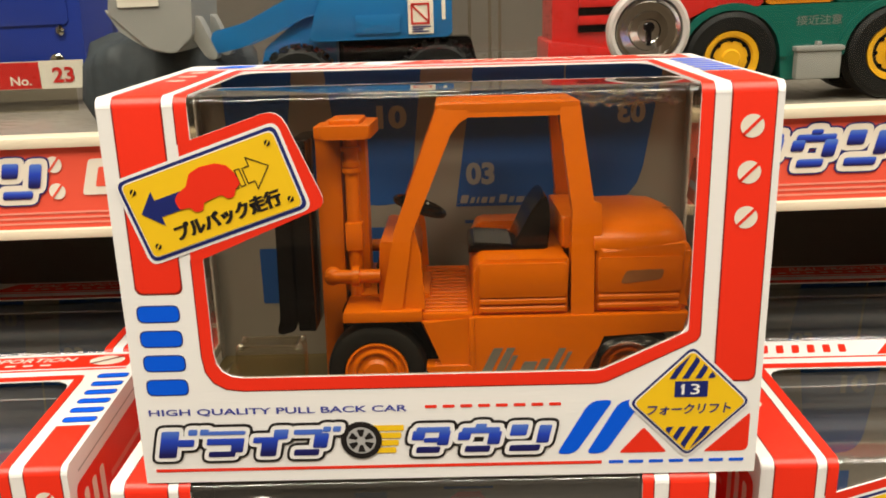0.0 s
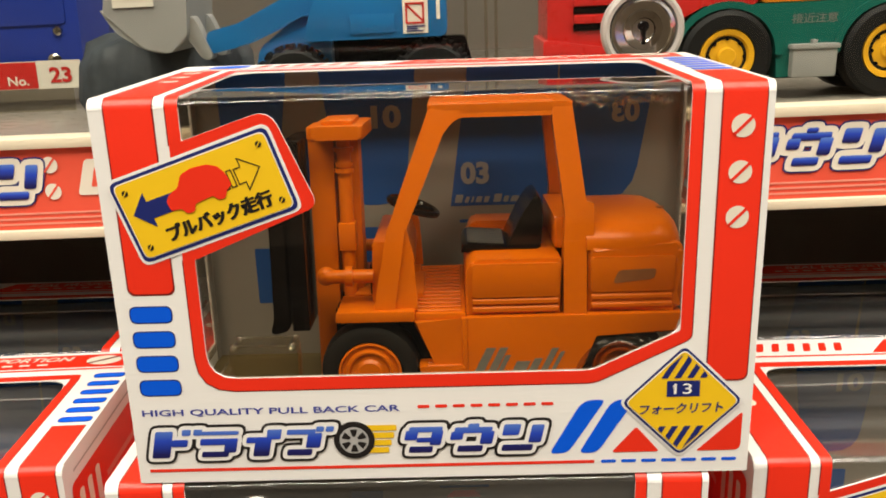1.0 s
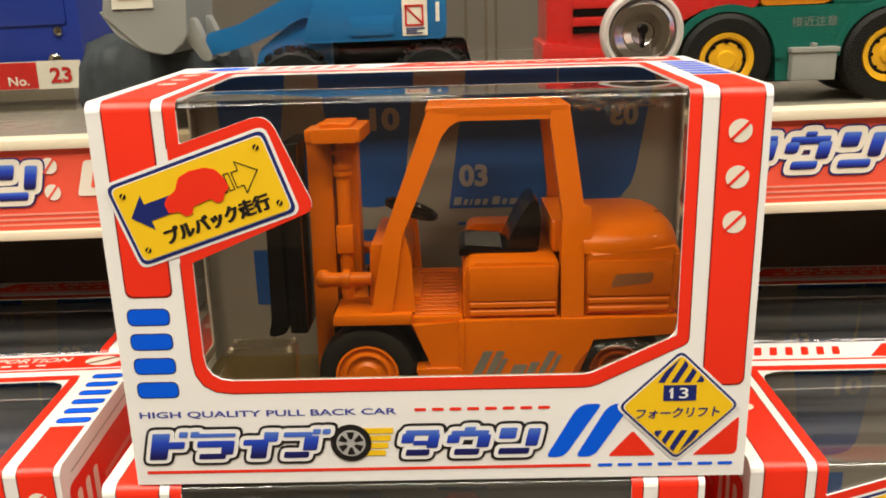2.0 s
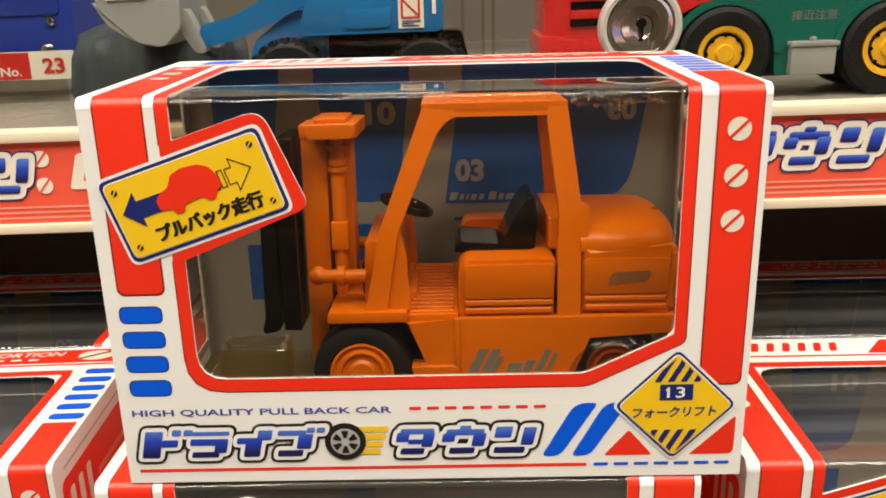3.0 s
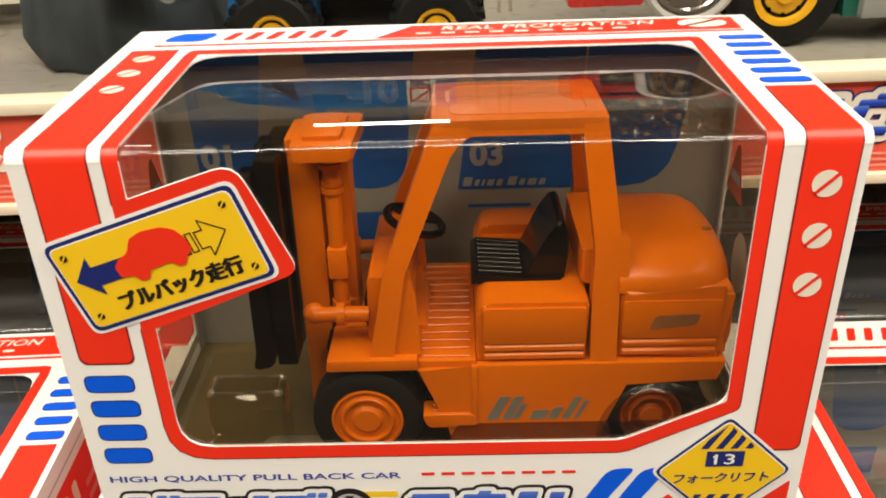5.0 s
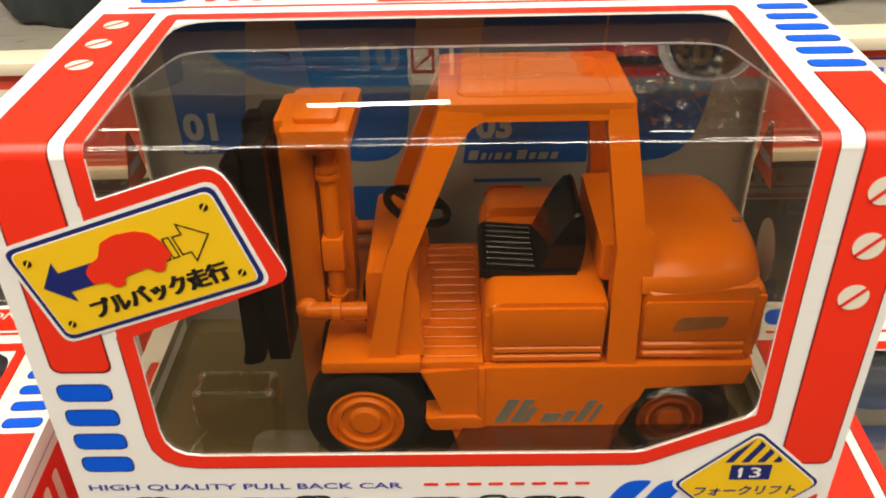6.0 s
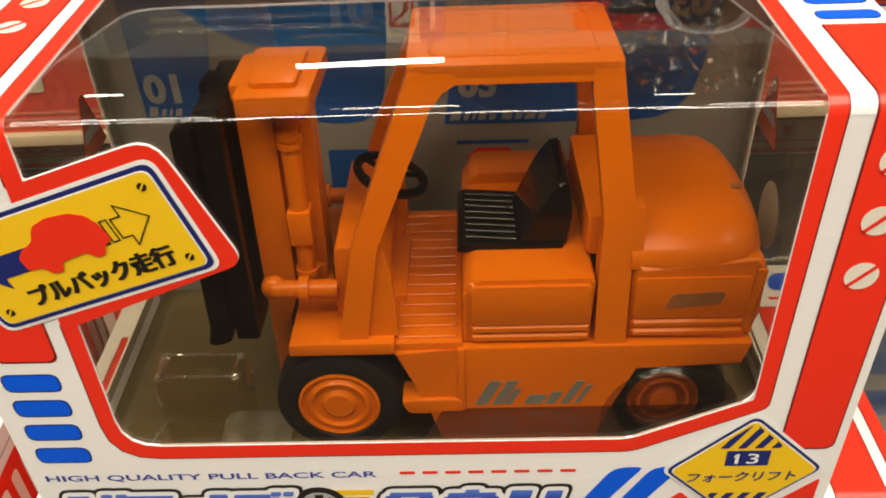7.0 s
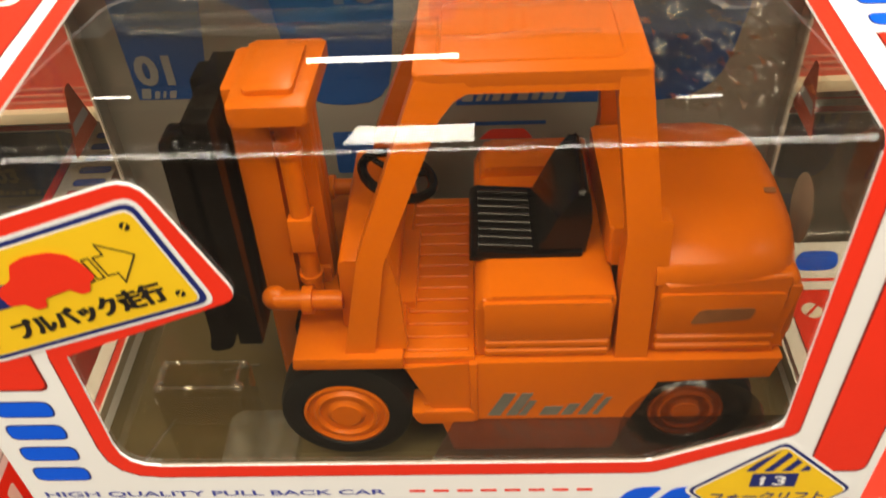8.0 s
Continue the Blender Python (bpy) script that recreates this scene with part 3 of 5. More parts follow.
    for k in range(4):
        part("speed_stripe", flat(pill(-0.029, -0.0155 - 0.0010 * k, 0.0192 - 0.0029 * k, 0.0214 - 0.0029 * k, 0.0, 0.0004), 2), YELLOW, fp)
    ty = part("wheel_print", flat(disc(-0.0307, 0.0158, 0.0073), 3), BLACKPRINT, fp)
    part("wheel_print_rim", flat(disc(-0.0307, 0.0158, 0.0052), 4), GREYPRINT, ty)
    for k in range(6):
        a = radians(60 * k + 30)
        part("wheel_print_gap", flat(turned(fillet([(-0.0307 + 0.0016, 0.0153), (-0.0307 + 0.0044, 0.0144), (-0.0307 + 0.0044, 0.0172), (-0.0307 + 0.0016, 0.0163)], 0.0003, 2), (-0.0307, 0.0158), math.degrees(a)), 5), BLACKPRINT, ty)
    for k in range(2):
        x = 0.0385 + 0.0105 * k
        part("blue_slash", flat(fillet([(x, 0.0085), (x + 0.0065, 0.0085), (x + 0.0195, 0.0292), (x + 0.0115, 0.0292)], [0.002, 0.003, 0.002, 0.005]), 1), BLUE, fp)
    part("red_corner", flat(fillet([(0.0605, 0.0085), (0.0775, 0.0085), (0.0690, 0.0185)], 0.0012), 1), RED, fp)
    part("red_corner", flat(fillet([(0.0905, 0.0085), (0.1060, 0.0085), (0.1060, 0.0235)], [0.0004, 0.0025, 0.0012]), 1), RED, fp)
    part("red_line", flat(rect(-0.1050, 0.0545, 0.0044, 0.0056), 1), RED, fp)
    for k in range(7):
        part("blue_dash", flat(pill(0.0570 + 0.0071 * k, 0.0622 + 0.0071 * k, 0.0044, 0.0056, 0.0, 0.0005), 1), BLUE, fp)
    # warning-sign diamond
    d, dia = (0.0845, 0.0280), None
    for h, r, mat, lay in ((0.0222, 0.0030, CARD, 2), (0.0210, 0.0026, NAVY, 3), (0.0199, 0.0022, CARD, 4), (0.0194, 0.0021, YELLOW, 5)):
        ob = part("diamond_sign" if dia is None else "sign_layer", flat(fillet([(d[0] - h, d[1]), (d[0], d[1] - h), (d[0] + h, d[1]), (d[0], d[1] + h)], r), lay), mat, dia or fp)
        dia = dia or ob
    for top in (0, 1):
        for k in range(-2, 3):
            pts = []
            for x, z in ((k * 0.0044 - 0.0032, 0.0092), (k * 0.0044 - 0.0010, 0.0092), (k * 0.0044 + 0.0042, 0.0185), (k * 0.0044 + 0.0020, 0.0185)):
                x, z = (x, z) if top else (x - 0.0008, z - 0.0277)
                pts.append((x, z))
            lim = 0.0186
            clip = []
            for i in range(4):
                (xa, za), (xb, zb) = pts[i], pts[(i + 1) % 4]
                for j in range(12):
                    t = j / 12
                    x, z = xa + (xb - xa) * t, za + (zb - za) * t
                    k2 = lim - abs(z)
                    clip.append((max(-k2, min(k2, x)), z))
            area = abs(sum(clip[i][0] * clip[i - 1][1] - clip[i - 1][0] * clip[i][1] for i in range(len(clip)))) / 2
            if area > 2e-6:
                part("hazard_bar", flat([(d[0] + x, d[1] + z) for x, z in clip], 6), NAVY, dia)
    part("number_patch", flat(rect(d[0] - 0.0056, d[0] + 0.0058, d[1] + 0.0022, d[1] + 0.0082), 6), NAVY, dia)
    part("number_text", letters("13", 0.0062, 0.0040, (d[0] - 0.0032, -7 * LAY, d[1] + 0.0032), thick=0.006), CARD, dia)
    part("number_flag", flat([(d[0] - 0.0036, d[1] + 0.0056), (d[0] - 0.0028, d[1] + 0.0063), (d[0] - 0.0028, d[1] + 0.0071), (d[0] - 0.0036, d[1] + 0.0064)], 7), CARD, dia)
    part("sign_text", letters("フォークリフト", 0.0290, 0.0040, (d[0] - 0.0150, -6 * LAY, d[1] - 0.0046), lean=0.15, turn=1.0, thick=0.024), NAVY, dia)
    # inner back print
    yb = DD - TH - LAY
    def inner(pts, lay, mat, nm):
        bm = bmesh.new()
        bm.faces.new([bm.verts.new((p[0], yb - lay * LAY, p[1])) for p in pts])
        return part(nm, bm, mat, b)
    inner(fillet([(-0.0965, 0.0775), (-0.074, 0.0775), (-0.066, 0.136), (-0.0975, 0.136)], [0, 0.002, 0, 0]), 0, INBLUE, "inner_blue_patch")
    inner(fillet([(-0.0440, 0.0735), (-0.0160, 0.0735), (-0.0090, 0.136), (-0.0520, 0.136)], [0.012, 0.012, 0, 0]), 0, INBLUE, "inner_blue_patch")
    inner([(0.0050, 0.0720), (0.0500, 0.0720), (0.0540, 0.136), (0.0140, 0.136)], 0, INBLUE, "inner_blue_patch")
    inner(fillet([(0.0525, 0.0720), (0.0870, 0.0720), (0.0975, 0.136), (0.0545, 0.136)], [0.008, 0.026, 0, 0]), 0, INBLUE, "inner_blue_patch")
    inner(fillet(rect(-0.036, -0.020, 0.046, 0.063), 0.001), 0, INBLUE, "inner_blue_patch")
    inner(fillet(rect(-0.087, -0.071, 0.027, 0.054), 0.001), 0, INBLUE, "inner_blue_patch")
    inner(rect(0.009, 0.034, 0.0640, 0.0655), 0, INBLUE, "inner_text_bar")
    inner(fillet([(0.012, 0.0585), (0.030, 0.0585), (0.027, 0.0625), (0.016, 0.0625)], 0.001), 0, RED, "inner_red_mark")
    for nm, x, z, w, h, mir in (("03", 0.0098, 0.0820, 0.0130, 0.0105, False), ("03", 0.0775, 0.1085, 0.0125, 0.0100, True), ("01", -0.0950, 0.0828, 0.0120, 0.0110, False), ("01", -0.0295, 0.1085, 0.0135, 0.0105, True)):
        part("inner_number", letters(nm, w, h, (x, yb - 2 * LAY, z), thick=0.045, mirror=mir), INWHITE, b)
    # slanted word mark under the numbers, as plain bars
    for x0, z0, widths in ((0.0068, 0.0735, (34, 18, 10, 26, 22, 0, 34, 22, 34, 24)), (-0.0955, 0.0780, (30, 16, 10, 22))):
        x = x0
        for k, w in enumerate(widths):
            if w:
                h = 0.0038 if k in (0, 6) else 0.0028
                inner(fillet([(x, z0), (x + w * 1e-4, z0), (x + w * 1e-4 + 0.0009, z0 + h), (x + 0.0009, z0 + h)], 0.0004, 2), 1, INWHITE, "inner_text_bar")
            x += w * 1e-4 + 0.0011
    # clear film behind the window, bent over the top edge
    bm, o = bmesh.new(), TH + 0.0003
    path = [(o, 0.034 + 0.0083 * i) for i in range(12)] + [(o, HH - RR)]
    path += [(RR - (RR - o) * math.cos(radians(15 * i)), HH - RR + (RR - o) * math.sin(radians(15 * i))) for i in range(1, 6)]
    path += [(RR + (0.088 - RR) * i / 32, HH - o) for i in range(33)]
    # the lid film bows a little between its edges
    sag, drop = [], 0.0
    for k, (y, z) in enumerate(path):
        if y > RR + 1e-6:
            drop += max(-0.06, min(0.08, 4.5 * ((y + path[k - 1][0]) / 2 - 0.0175))) * (y - path[k - 1][0])
        sag.append(drop)
    rows = [[bm.verts.new((-0.086 + 0.172 * j / 16, y, z - d)) for j in range(17)] for (y, z), d in zip(path, sag)]
    for r0, r1 in zip(rows, rows[1:]):
        for j in range(16):
            bm.faces.new((r0[j], r0[j + 1], r1[j + 1], r1[j]))
    f = part("window_film", bm, FILM if side_window else VEILFILM, b, "clear plastic window film bent over the edge", smooth=60)
    return b


def tray():
    t = thing("plastic_tray", (0, 0.055, TH), "clear vacuum-formed plastic tray under the toy forklift", "tray")
    prof = [(-0.104, 0.0012), (-0.100, 0.0040), (-0.054, 0.0045), (-0.050, 0.0100), (-0.048, 0.0104), (0.098, 0.0104), (0.101, 0.0080), (0.103, 0.0012)]
    bm = bmesh.new()
    lines = [[bm.verts.new((x, y, z)) for x, z in prof] for y in (0.024, 0.055, 0.100)]
    for a, c in zip(lines, lines[1:]):
        for k in range(len(prof) - 1):
            bm.faces.new((a[k], a[k + 1], c[k + 1], c[k]))
    made = [part("platform", bm, TRAY, t)]
    bm = bmesh.new()
    bm.faces.new([bm.verts.new((x, y, 0.0300)) for x, y in fillet([(-0.004, 0.0036), (0.100, 0.0036), (0.100, 0.0212), (0.004, 0.0212)], 0.001)])
    made.append(part("front_ledge", bm, LEDGE, t, "glossy clear ledge in front of the toy"))
    c = (0.0690, 0.0222, 0.0240)
    made.append(part("wheel_bulge", lathe(c, "y", [(0.0205, 0.0), (0.0197, -0.0012), (0.0178, -0.0030), (0.0135, -0.0048), (0.0080, -0.0058), (0.0003, -0.0062)], 40), BULGE, t, "clear bulge of the tray over the rear wheel"))
    bm = bmesh.new()
    bm.faces.new([bm.verts.new((x, 0.0036, z)) for x, z in rect(-0.004, 0.100, 0.0010, 0.0299)])
    made.append(part("front_wall", bm, TRAY, t))
    blk = part("locating_block", cube(-0.0790, -0.0530, 0.0215, 0.0345, 0.0042, 0.0422, 0.0030, 3), TRAY, t, "clear raised block of the tray")
    made.append(blk)
    for a, c in (((-0.0765, 0.0235), (-0.0555, 0.0235)), ((-0.0765, 0.0325), (-0.0555, 0.0325)), ((-0.0765, 0.0235), (-0.0765, 0.0325)), ((-0.0555, 0.0235), (-0.0555, 0.0325))):
        made.append(part("block_ridge", tube(bmesh.new(), (a[0], a[1], 0.0424), (c[0], c[1], 0.0424), 0.0005, 8), PAD, blk))
    for x in (-0.0767, -0.0549):
        for y, r in ((0.0240, 0.0016), (0.0320, 0.0013)):
            bm = bmesh.new()
            bmesh.ops.create_uvsphere(bm, u_segments=14, v_segments=8, radius=r, matrix=Matrix.Translation((x, y, 0.0420)))
            made.append(part("block_corner", bm, PAD, blk))
    for a, c in (((-0.097, 0.010, 0.0056), (-0.079, 0.030, 0.0200)), ((-0.074, 0.060, 0.0056), (-0.062, 0.062, 0.0056))):
        made.append(part("rib", tube(bmesh.new(), a, c, 0.0005, 8), PAD, t))
    made.append(part("wheel_cradle", plate(fillet(rect(-0.0660, -0.0440, 0.0060, 0.0400), 0.003), "z", 0.0050, 0.0100, 0.0016), PALESHEEN, t, "raised tray step with a pale reflection put into its colour"))
    for a, c in (((-0.0430, 0.0060, 0.0125), (-0.0080, 0.0060, 0.0125)), ((-0.0080, 0.0060, 0.0125), (-0.0035, 0.0060, 0.0230))):
        made.append(part("rib", tube(bmesh.new(), a, c, 0.0005, 8), PAD, t))
    for o in made:
        o.visible_shadow = False
    return t


def crumpled_film():
    """Creased clear plastic tucked under the lid film."""
    c = thing("crumpled_plastic", (0.070, 0.075, 0.118), "crumpled clear plastic tucked under the lid window", "plastic film")
    bm = bmesh.new()
    n = 24
    g = [[bm.verts.new((0.050 + 0.034 * i / n, 0.024 + 0.056 * j / n, HH - 0.0095 + 0.0040 * noise.noise(Vector((i * 0.55, j * 0.55, 3))) + 0.002 * noise.noise(Vector((i * 1.7, j * 1.7, 8))))) for j in range(n + 1)] for i in range(n + 1)]
    for i in range(n):
        for j in range(n):
            bm.faces.new((g[i][j], g[i + 1][j], g[i + 1][j + 1], g[i][j + 1]))
    o = part("sheet", bm, CREASED, c, smooth=25)
    o.visible_shadow = False
    # ridges pressed into the plastic
    for x0, x1, y0, r0 in ((-0.068, 0.004, 0.0560, 0.0018), (-0.075, 0.060, 0.0640, 0.0012), (-0.030, 0.040, 0.0500, 0.0010), (-0.060, -0.020, 0.0720, 0.0014)):
        bm, rows = bmesh.new(), []
        for i in range(61):
            x = x0 + (x1 - x0) * i / 60
            r = r0 * (1 + 0.35 * noise.noise(Vector((x * 190, y0 * 90, 0))))
            yy = y0 + 0.0012 * noise.noise(Vector((x * 40, y0 * 300, 4)))
            rows.append([bm.verts.new((x, yy + r * math.cos(a), HH - 0.0065 + r * math.sin(a))) for a in [math.pi * k / 8 for k in range(9)]])
        for a, d in zip(rows, rows[1:]):
            for k in range(8):
                bm.faces.new((a[k], a[k + 1], d[k + 1], d[k]))
        part("fold", bm, CREASED, c, smooth=60).visible_shadow = False
    return c


# ---- the toy forklift ----
YC = 0.058


def mir(y):
    return 2 * YC - y


def wheel(parent, x, y0, y1, z, r, hub_r, near=True):
    s = 1 if near else -1
    w = abs(y1 - y0)
    face = y0 if near else y1
    wb = part("wheel", lathe((x, face, z), "y", [(hub_r, s * 0.0012), (hub_r * 1.05, 0.0), (r * 0.86, 0.0), (r * 0.97, s * 0.0012), (r, s * 0.004), (r, s * (w - 0.003)), (r * 0.95, s * w), (hub_r, s * w)], 40), RUBBER, parent, "black rubber tyre")
    bm = lathe((x, face, z), "y", [(0.0002, -s * 0.0002), (hub_r * 0.35, -s * 0.0002), (hub_r * 0.45, s * 0.0008), (hub_r * 0.62, s * 0.0010), (hub_r * 0.66, -s * 0.0002), (hub_r * 0.72, -s * 0.0002), (hub_r * 0.78, s * 0.0010), (hub_r * 0.90, s * 0.0012), (hub_r * 0.93, 0.0), (hub_r, s * 0.0003), (hub_r, s * 0.006)], 36)
    part("hub", bm, ORANGE, wb, "orange plastic hub")


def bar(pts_near, w, inward):
    """A pillar: outline of its side view (x, z, y of its outer face), w thick towards the middle."""
    bm = bmesh.new()
    n = len(pts_near)
    a = [bm.verts.new((x, y, z)) for x, z, y in pts_near]
    b = [bm.verts.new((x, y + w * inward, z)) for x, z, y in pts_near]
    bm.faces.new(a)
    bm.faces.new(b[::-1])
    for i in range(n):
        bm.faces.new((a[i], b[i], b[(i + 1) % n], a[(i + 1) % n]))
    bmesh.ops.triangulate(bm, faces=[f for f in bm.faces if len(f.verts) > 4])
    return bm


def forklift():
    TILT[0] = 0.05
    f = thing("toy_forklift", (0.02, YC, 0.0105), "orange plastic toy forklift truck with black seat, in its box", "toy forklift")
    g = 0.0130
    # chassis with wheel arches
    ch = [(-0.0095, 0.0520), (0.0010, 0.0300), (0.0030, 0.0165), (0.0480, 0.0165), (0.0520, 0.0300), (0.0575, 0.0455), (0.0870, 0.0455), (0.0890, 0.0530), (0.0100, 0.0530), (0.0085, 0.0520)]
    part("chassis", plate(ch, "y", 0.0225, mir(0.0225), 0.0008), ORANGE, f)
    part("chassis_core", cube(-0.040, 0.084, 0.038, mir(0.038), 0.022, 0.0525, 0.001), BLACK, f)
    stp = part("side_step", plate(fillet([(-0.0060, 0.0300), (0.0095, 0.0300), (0.0095, 0.0345), (-0.0078, 0.0345)], 0.0008), "y", 0.0214, 0.0300, 0.0006), ORANGE, f, "moulded orange side step")
    for k in range(3):
        part("step_rib", cube(-0.0045, 0.0080, 0.0215 + 0.0028 * k, 0.0227 + 0.0028 * k, 0.0343, 0.0350, 0.0002, 1), ORANGE, stp)
    part("step_post", cube(0.0085, 0.0105, 0.0218, 0.0240, 0.0300, 0.0530, 0.0004), ORANGE, f)
    for y0, y1 in ((0.0215, 0.0440), (mir(0.0440), mir(0.0215))):
        part("fender", plate([(-0.0380, 0.0520), (-0.0085, 0.0520), (-0.0085, 0.0562), (-0.0375, 0.0562)], "y", y0, y1, 0.0009), ORANGE, f)
    part("front_deck", cube(-0.0330, -0.0060, 0.0420, mir(0.0420), 0.0500, 0.0570, 0.0008), ORANGE, f)
    fl = part("floor_plate", cube(-0.0100, 0.0100, 0.0235, mir(0.0235), 0.0515, 0.0545, 0.0005), ORANGE, f)
    for k in range(14):
        y = 0.0255 + 0.0048 * k
        part("floor_rib", cube(-0.0080, 0.0085, y, y + 0.0014, 0.0543, 0.0552, 0.0003, 1), ORANGE, fl)
    # engine cover under the seat
    ec = part("engine_cover", plate(fillet([(0.0100, 0.0530), (0.0450, 0.0530), (0.0455, 0.0740), (0.0135, 0.0740), (0.0105, 0.0712)], [0, 0, 0.001, 0.0015, 0.0015]), "y", 0.0250, mir(0.0250), 0.0012), ORANGE, f)
    part("cover_panel", plate(fillet(rect(0.0125, 0.0445, 0.0600, 0.0725), 0.001), "y", 0.0238, 0.0262, 0.0007), ORANGE, ec)
    for k in range(2):
        part("cover_rib", cube(0.0125, 0.0445, 0.0238, 0.0260, 0.0540 + 0.0030 * k, 0.0563 + 0.0030 * k, 0.0005, 1), ORANGE, ec)
    # counterweight and hood
    cw = part("counterweight", plate(fillet([(0.0550, 0.0530), (0.0885, 0.0530), (0.0905, 0.0600), (0.0900, 0.0785), (0.0550, 0.0790)], [0, 0.002, 0, 0.003, 0]), "y", 0.0250, mir(0.0250), 0.0030, 3), ORANGE, f)
    for k in range(2):
        part("weight_rib", cube(0.0560, 0.0860, 0.0243, 0.0270, 0.0545 + 0.0032 * k, 0.0568 + 0.0032 * k, 0.0006, 1), ORANGE, cw)
    part("weight_panel", plate(fillet(rect(0.0560, 0.0865, 0.0610, 0.0740), 0.0012), "y", 0.0243, 0.0270, 0.0008), ORANGE, cw)
    bm, rows = bmesh.new(), []
    for x, ins, drop in ((0.0545, 0.0, 0.0), (0.0770, 0.0, 0.0), (0.0840, 0.0015, 0.0004), (0.0878, 0.0045, 0.0018), (0.0905, 0.0095, 0.0045), (0.0920, 0.0160, 0.0085)):
        half = YC - 0.0252 - ins
        prof = [(-1.0, 0.0765), (-1.0, 0.0800), (-0.93, 0.0828), (-0.80, 0.0852), (-0.60, 0.0868), (-0.30, 0.0876), (0.0, 0.0878), (0.30, 0.0876), (0.60, 0.0868), (0.80, 0.0852), (0.93, 0.0828), (1.0, 0.0800), (1.0, 0.0765)]
        rows.append([bm.verts.new((x, YC + k * half, max(0.0764, z - drop))) for k, z in prof])
    for a, c in zip(rows, rows[1:]):
        for k in range(len(a) - 1):
            bm.faces.new((a[k], a[k + 1], c[k + 1], c[k]))
    bm.faces.new(rows[0])
    bm.faces.new(rows[-1])
    part("hood", bm, ORANGE, f, smooth=40)
    part("hood_front", plate(fillet([(0.0440, 0.0345), (0.0548, 0.0345), (0.0548, mir(0.0345)), (0.0440, mir(0.0345))], 0.001), "z", 0.0755, 0.0872, 0.0015), ORANGE, f)
    part("side_locker", plate(fillet([(0.0120, 0.0725), (0.0440, 0.0725), (0.0440, 0.0775), (0.0150, 0.0775), (0.0125, 0.0755)], [0, 0, 0.001, 0.003, 0.003]), "y", mir(0.0400), mir(0.0255), 0.0012), ORANGE, f)
    part("hood_badge", plate(fillet(rect(0.0845, 0.0875, 0.0480, 0.0500), 0.0006), "z", 0.0868, 0.0872), SMUDGE, f)
    part("weight_badge", plate(fillet([(0.0640, 0.0640), (0.0790, 0.0655), (0.0800, 0.0695), (0.0660, 0.0690)], 0.0015), "y", 0.02415, 0.0243), SMUDGE, f)
    # seat
    st = part("seat", plate(fillet([(0.0090, 0.0730), (0.0385, 0.0730), (0.0385, 0.0755), (0.0270, 0.0750), (0.0095, 0.0765)], [0, 0, 0, 0.001, 0.002]), "y", 0.0395, 0.0690, 0.0010), BLACK, f, "glossy black seat cushion with moulded ribs")
    for k in range(8):
        y = 0.0420 + 0.0033 * k
        part("seat_rib", tube(bmesh.new(), (0.0115, y, 0.0768), (0.0255, y, 0.0757), 0.0008, 12), SEATGLOSS, st)
    part("backrest", plate(fillet([(0.0255, 0.0738), (0.0395, 0.0738), (0.0405, 0.0860), (0.0395, 0.0935), (0.0372, 0.0942), (0.0332, 0.0890)], [0, 0, 0.003, 0.0015, 0.0015, 0.004]), "y", 0.0405, 0.0680, 0.0022, 3), BLACK, f, "black seat back")
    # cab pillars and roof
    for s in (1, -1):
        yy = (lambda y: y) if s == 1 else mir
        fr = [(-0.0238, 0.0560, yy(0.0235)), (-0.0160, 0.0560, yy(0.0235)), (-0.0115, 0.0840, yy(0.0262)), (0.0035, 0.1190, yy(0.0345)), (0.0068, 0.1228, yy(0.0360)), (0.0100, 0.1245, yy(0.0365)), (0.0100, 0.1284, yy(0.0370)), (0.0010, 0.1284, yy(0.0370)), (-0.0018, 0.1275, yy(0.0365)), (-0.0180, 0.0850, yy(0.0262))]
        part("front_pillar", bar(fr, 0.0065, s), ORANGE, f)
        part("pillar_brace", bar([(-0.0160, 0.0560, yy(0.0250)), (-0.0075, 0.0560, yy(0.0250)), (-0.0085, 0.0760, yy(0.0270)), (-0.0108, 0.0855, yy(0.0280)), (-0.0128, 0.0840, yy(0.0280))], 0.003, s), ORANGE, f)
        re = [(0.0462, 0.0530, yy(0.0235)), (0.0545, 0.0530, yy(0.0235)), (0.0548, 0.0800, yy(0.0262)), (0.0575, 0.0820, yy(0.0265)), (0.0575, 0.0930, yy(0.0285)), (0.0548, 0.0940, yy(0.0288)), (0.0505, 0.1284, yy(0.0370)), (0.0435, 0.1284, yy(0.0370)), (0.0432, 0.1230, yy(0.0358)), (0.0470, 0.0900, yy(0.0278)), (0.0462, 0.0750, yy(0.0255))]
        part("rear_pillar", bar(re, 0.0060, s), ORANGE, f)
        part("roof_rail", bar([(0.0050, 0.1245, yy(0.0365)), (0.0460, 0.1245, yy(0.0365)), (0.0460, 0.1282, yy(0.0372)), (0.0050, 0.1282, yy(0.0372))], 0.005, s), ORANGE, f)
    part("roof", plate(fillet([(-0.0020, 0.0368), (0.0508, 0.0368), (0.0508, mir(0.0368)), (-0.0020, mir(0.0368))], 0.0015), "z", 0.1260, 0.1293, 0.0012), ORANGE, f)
    ridge = fillet(rect(0.0030, 0.0460, 0.0420, mir(0.0420)), 0.005)
    inner_r = fillet(rect(0.0040, 0.0450, 0.0430, mir(0.0430)), 0.0042)
    bm = bmesh.new()
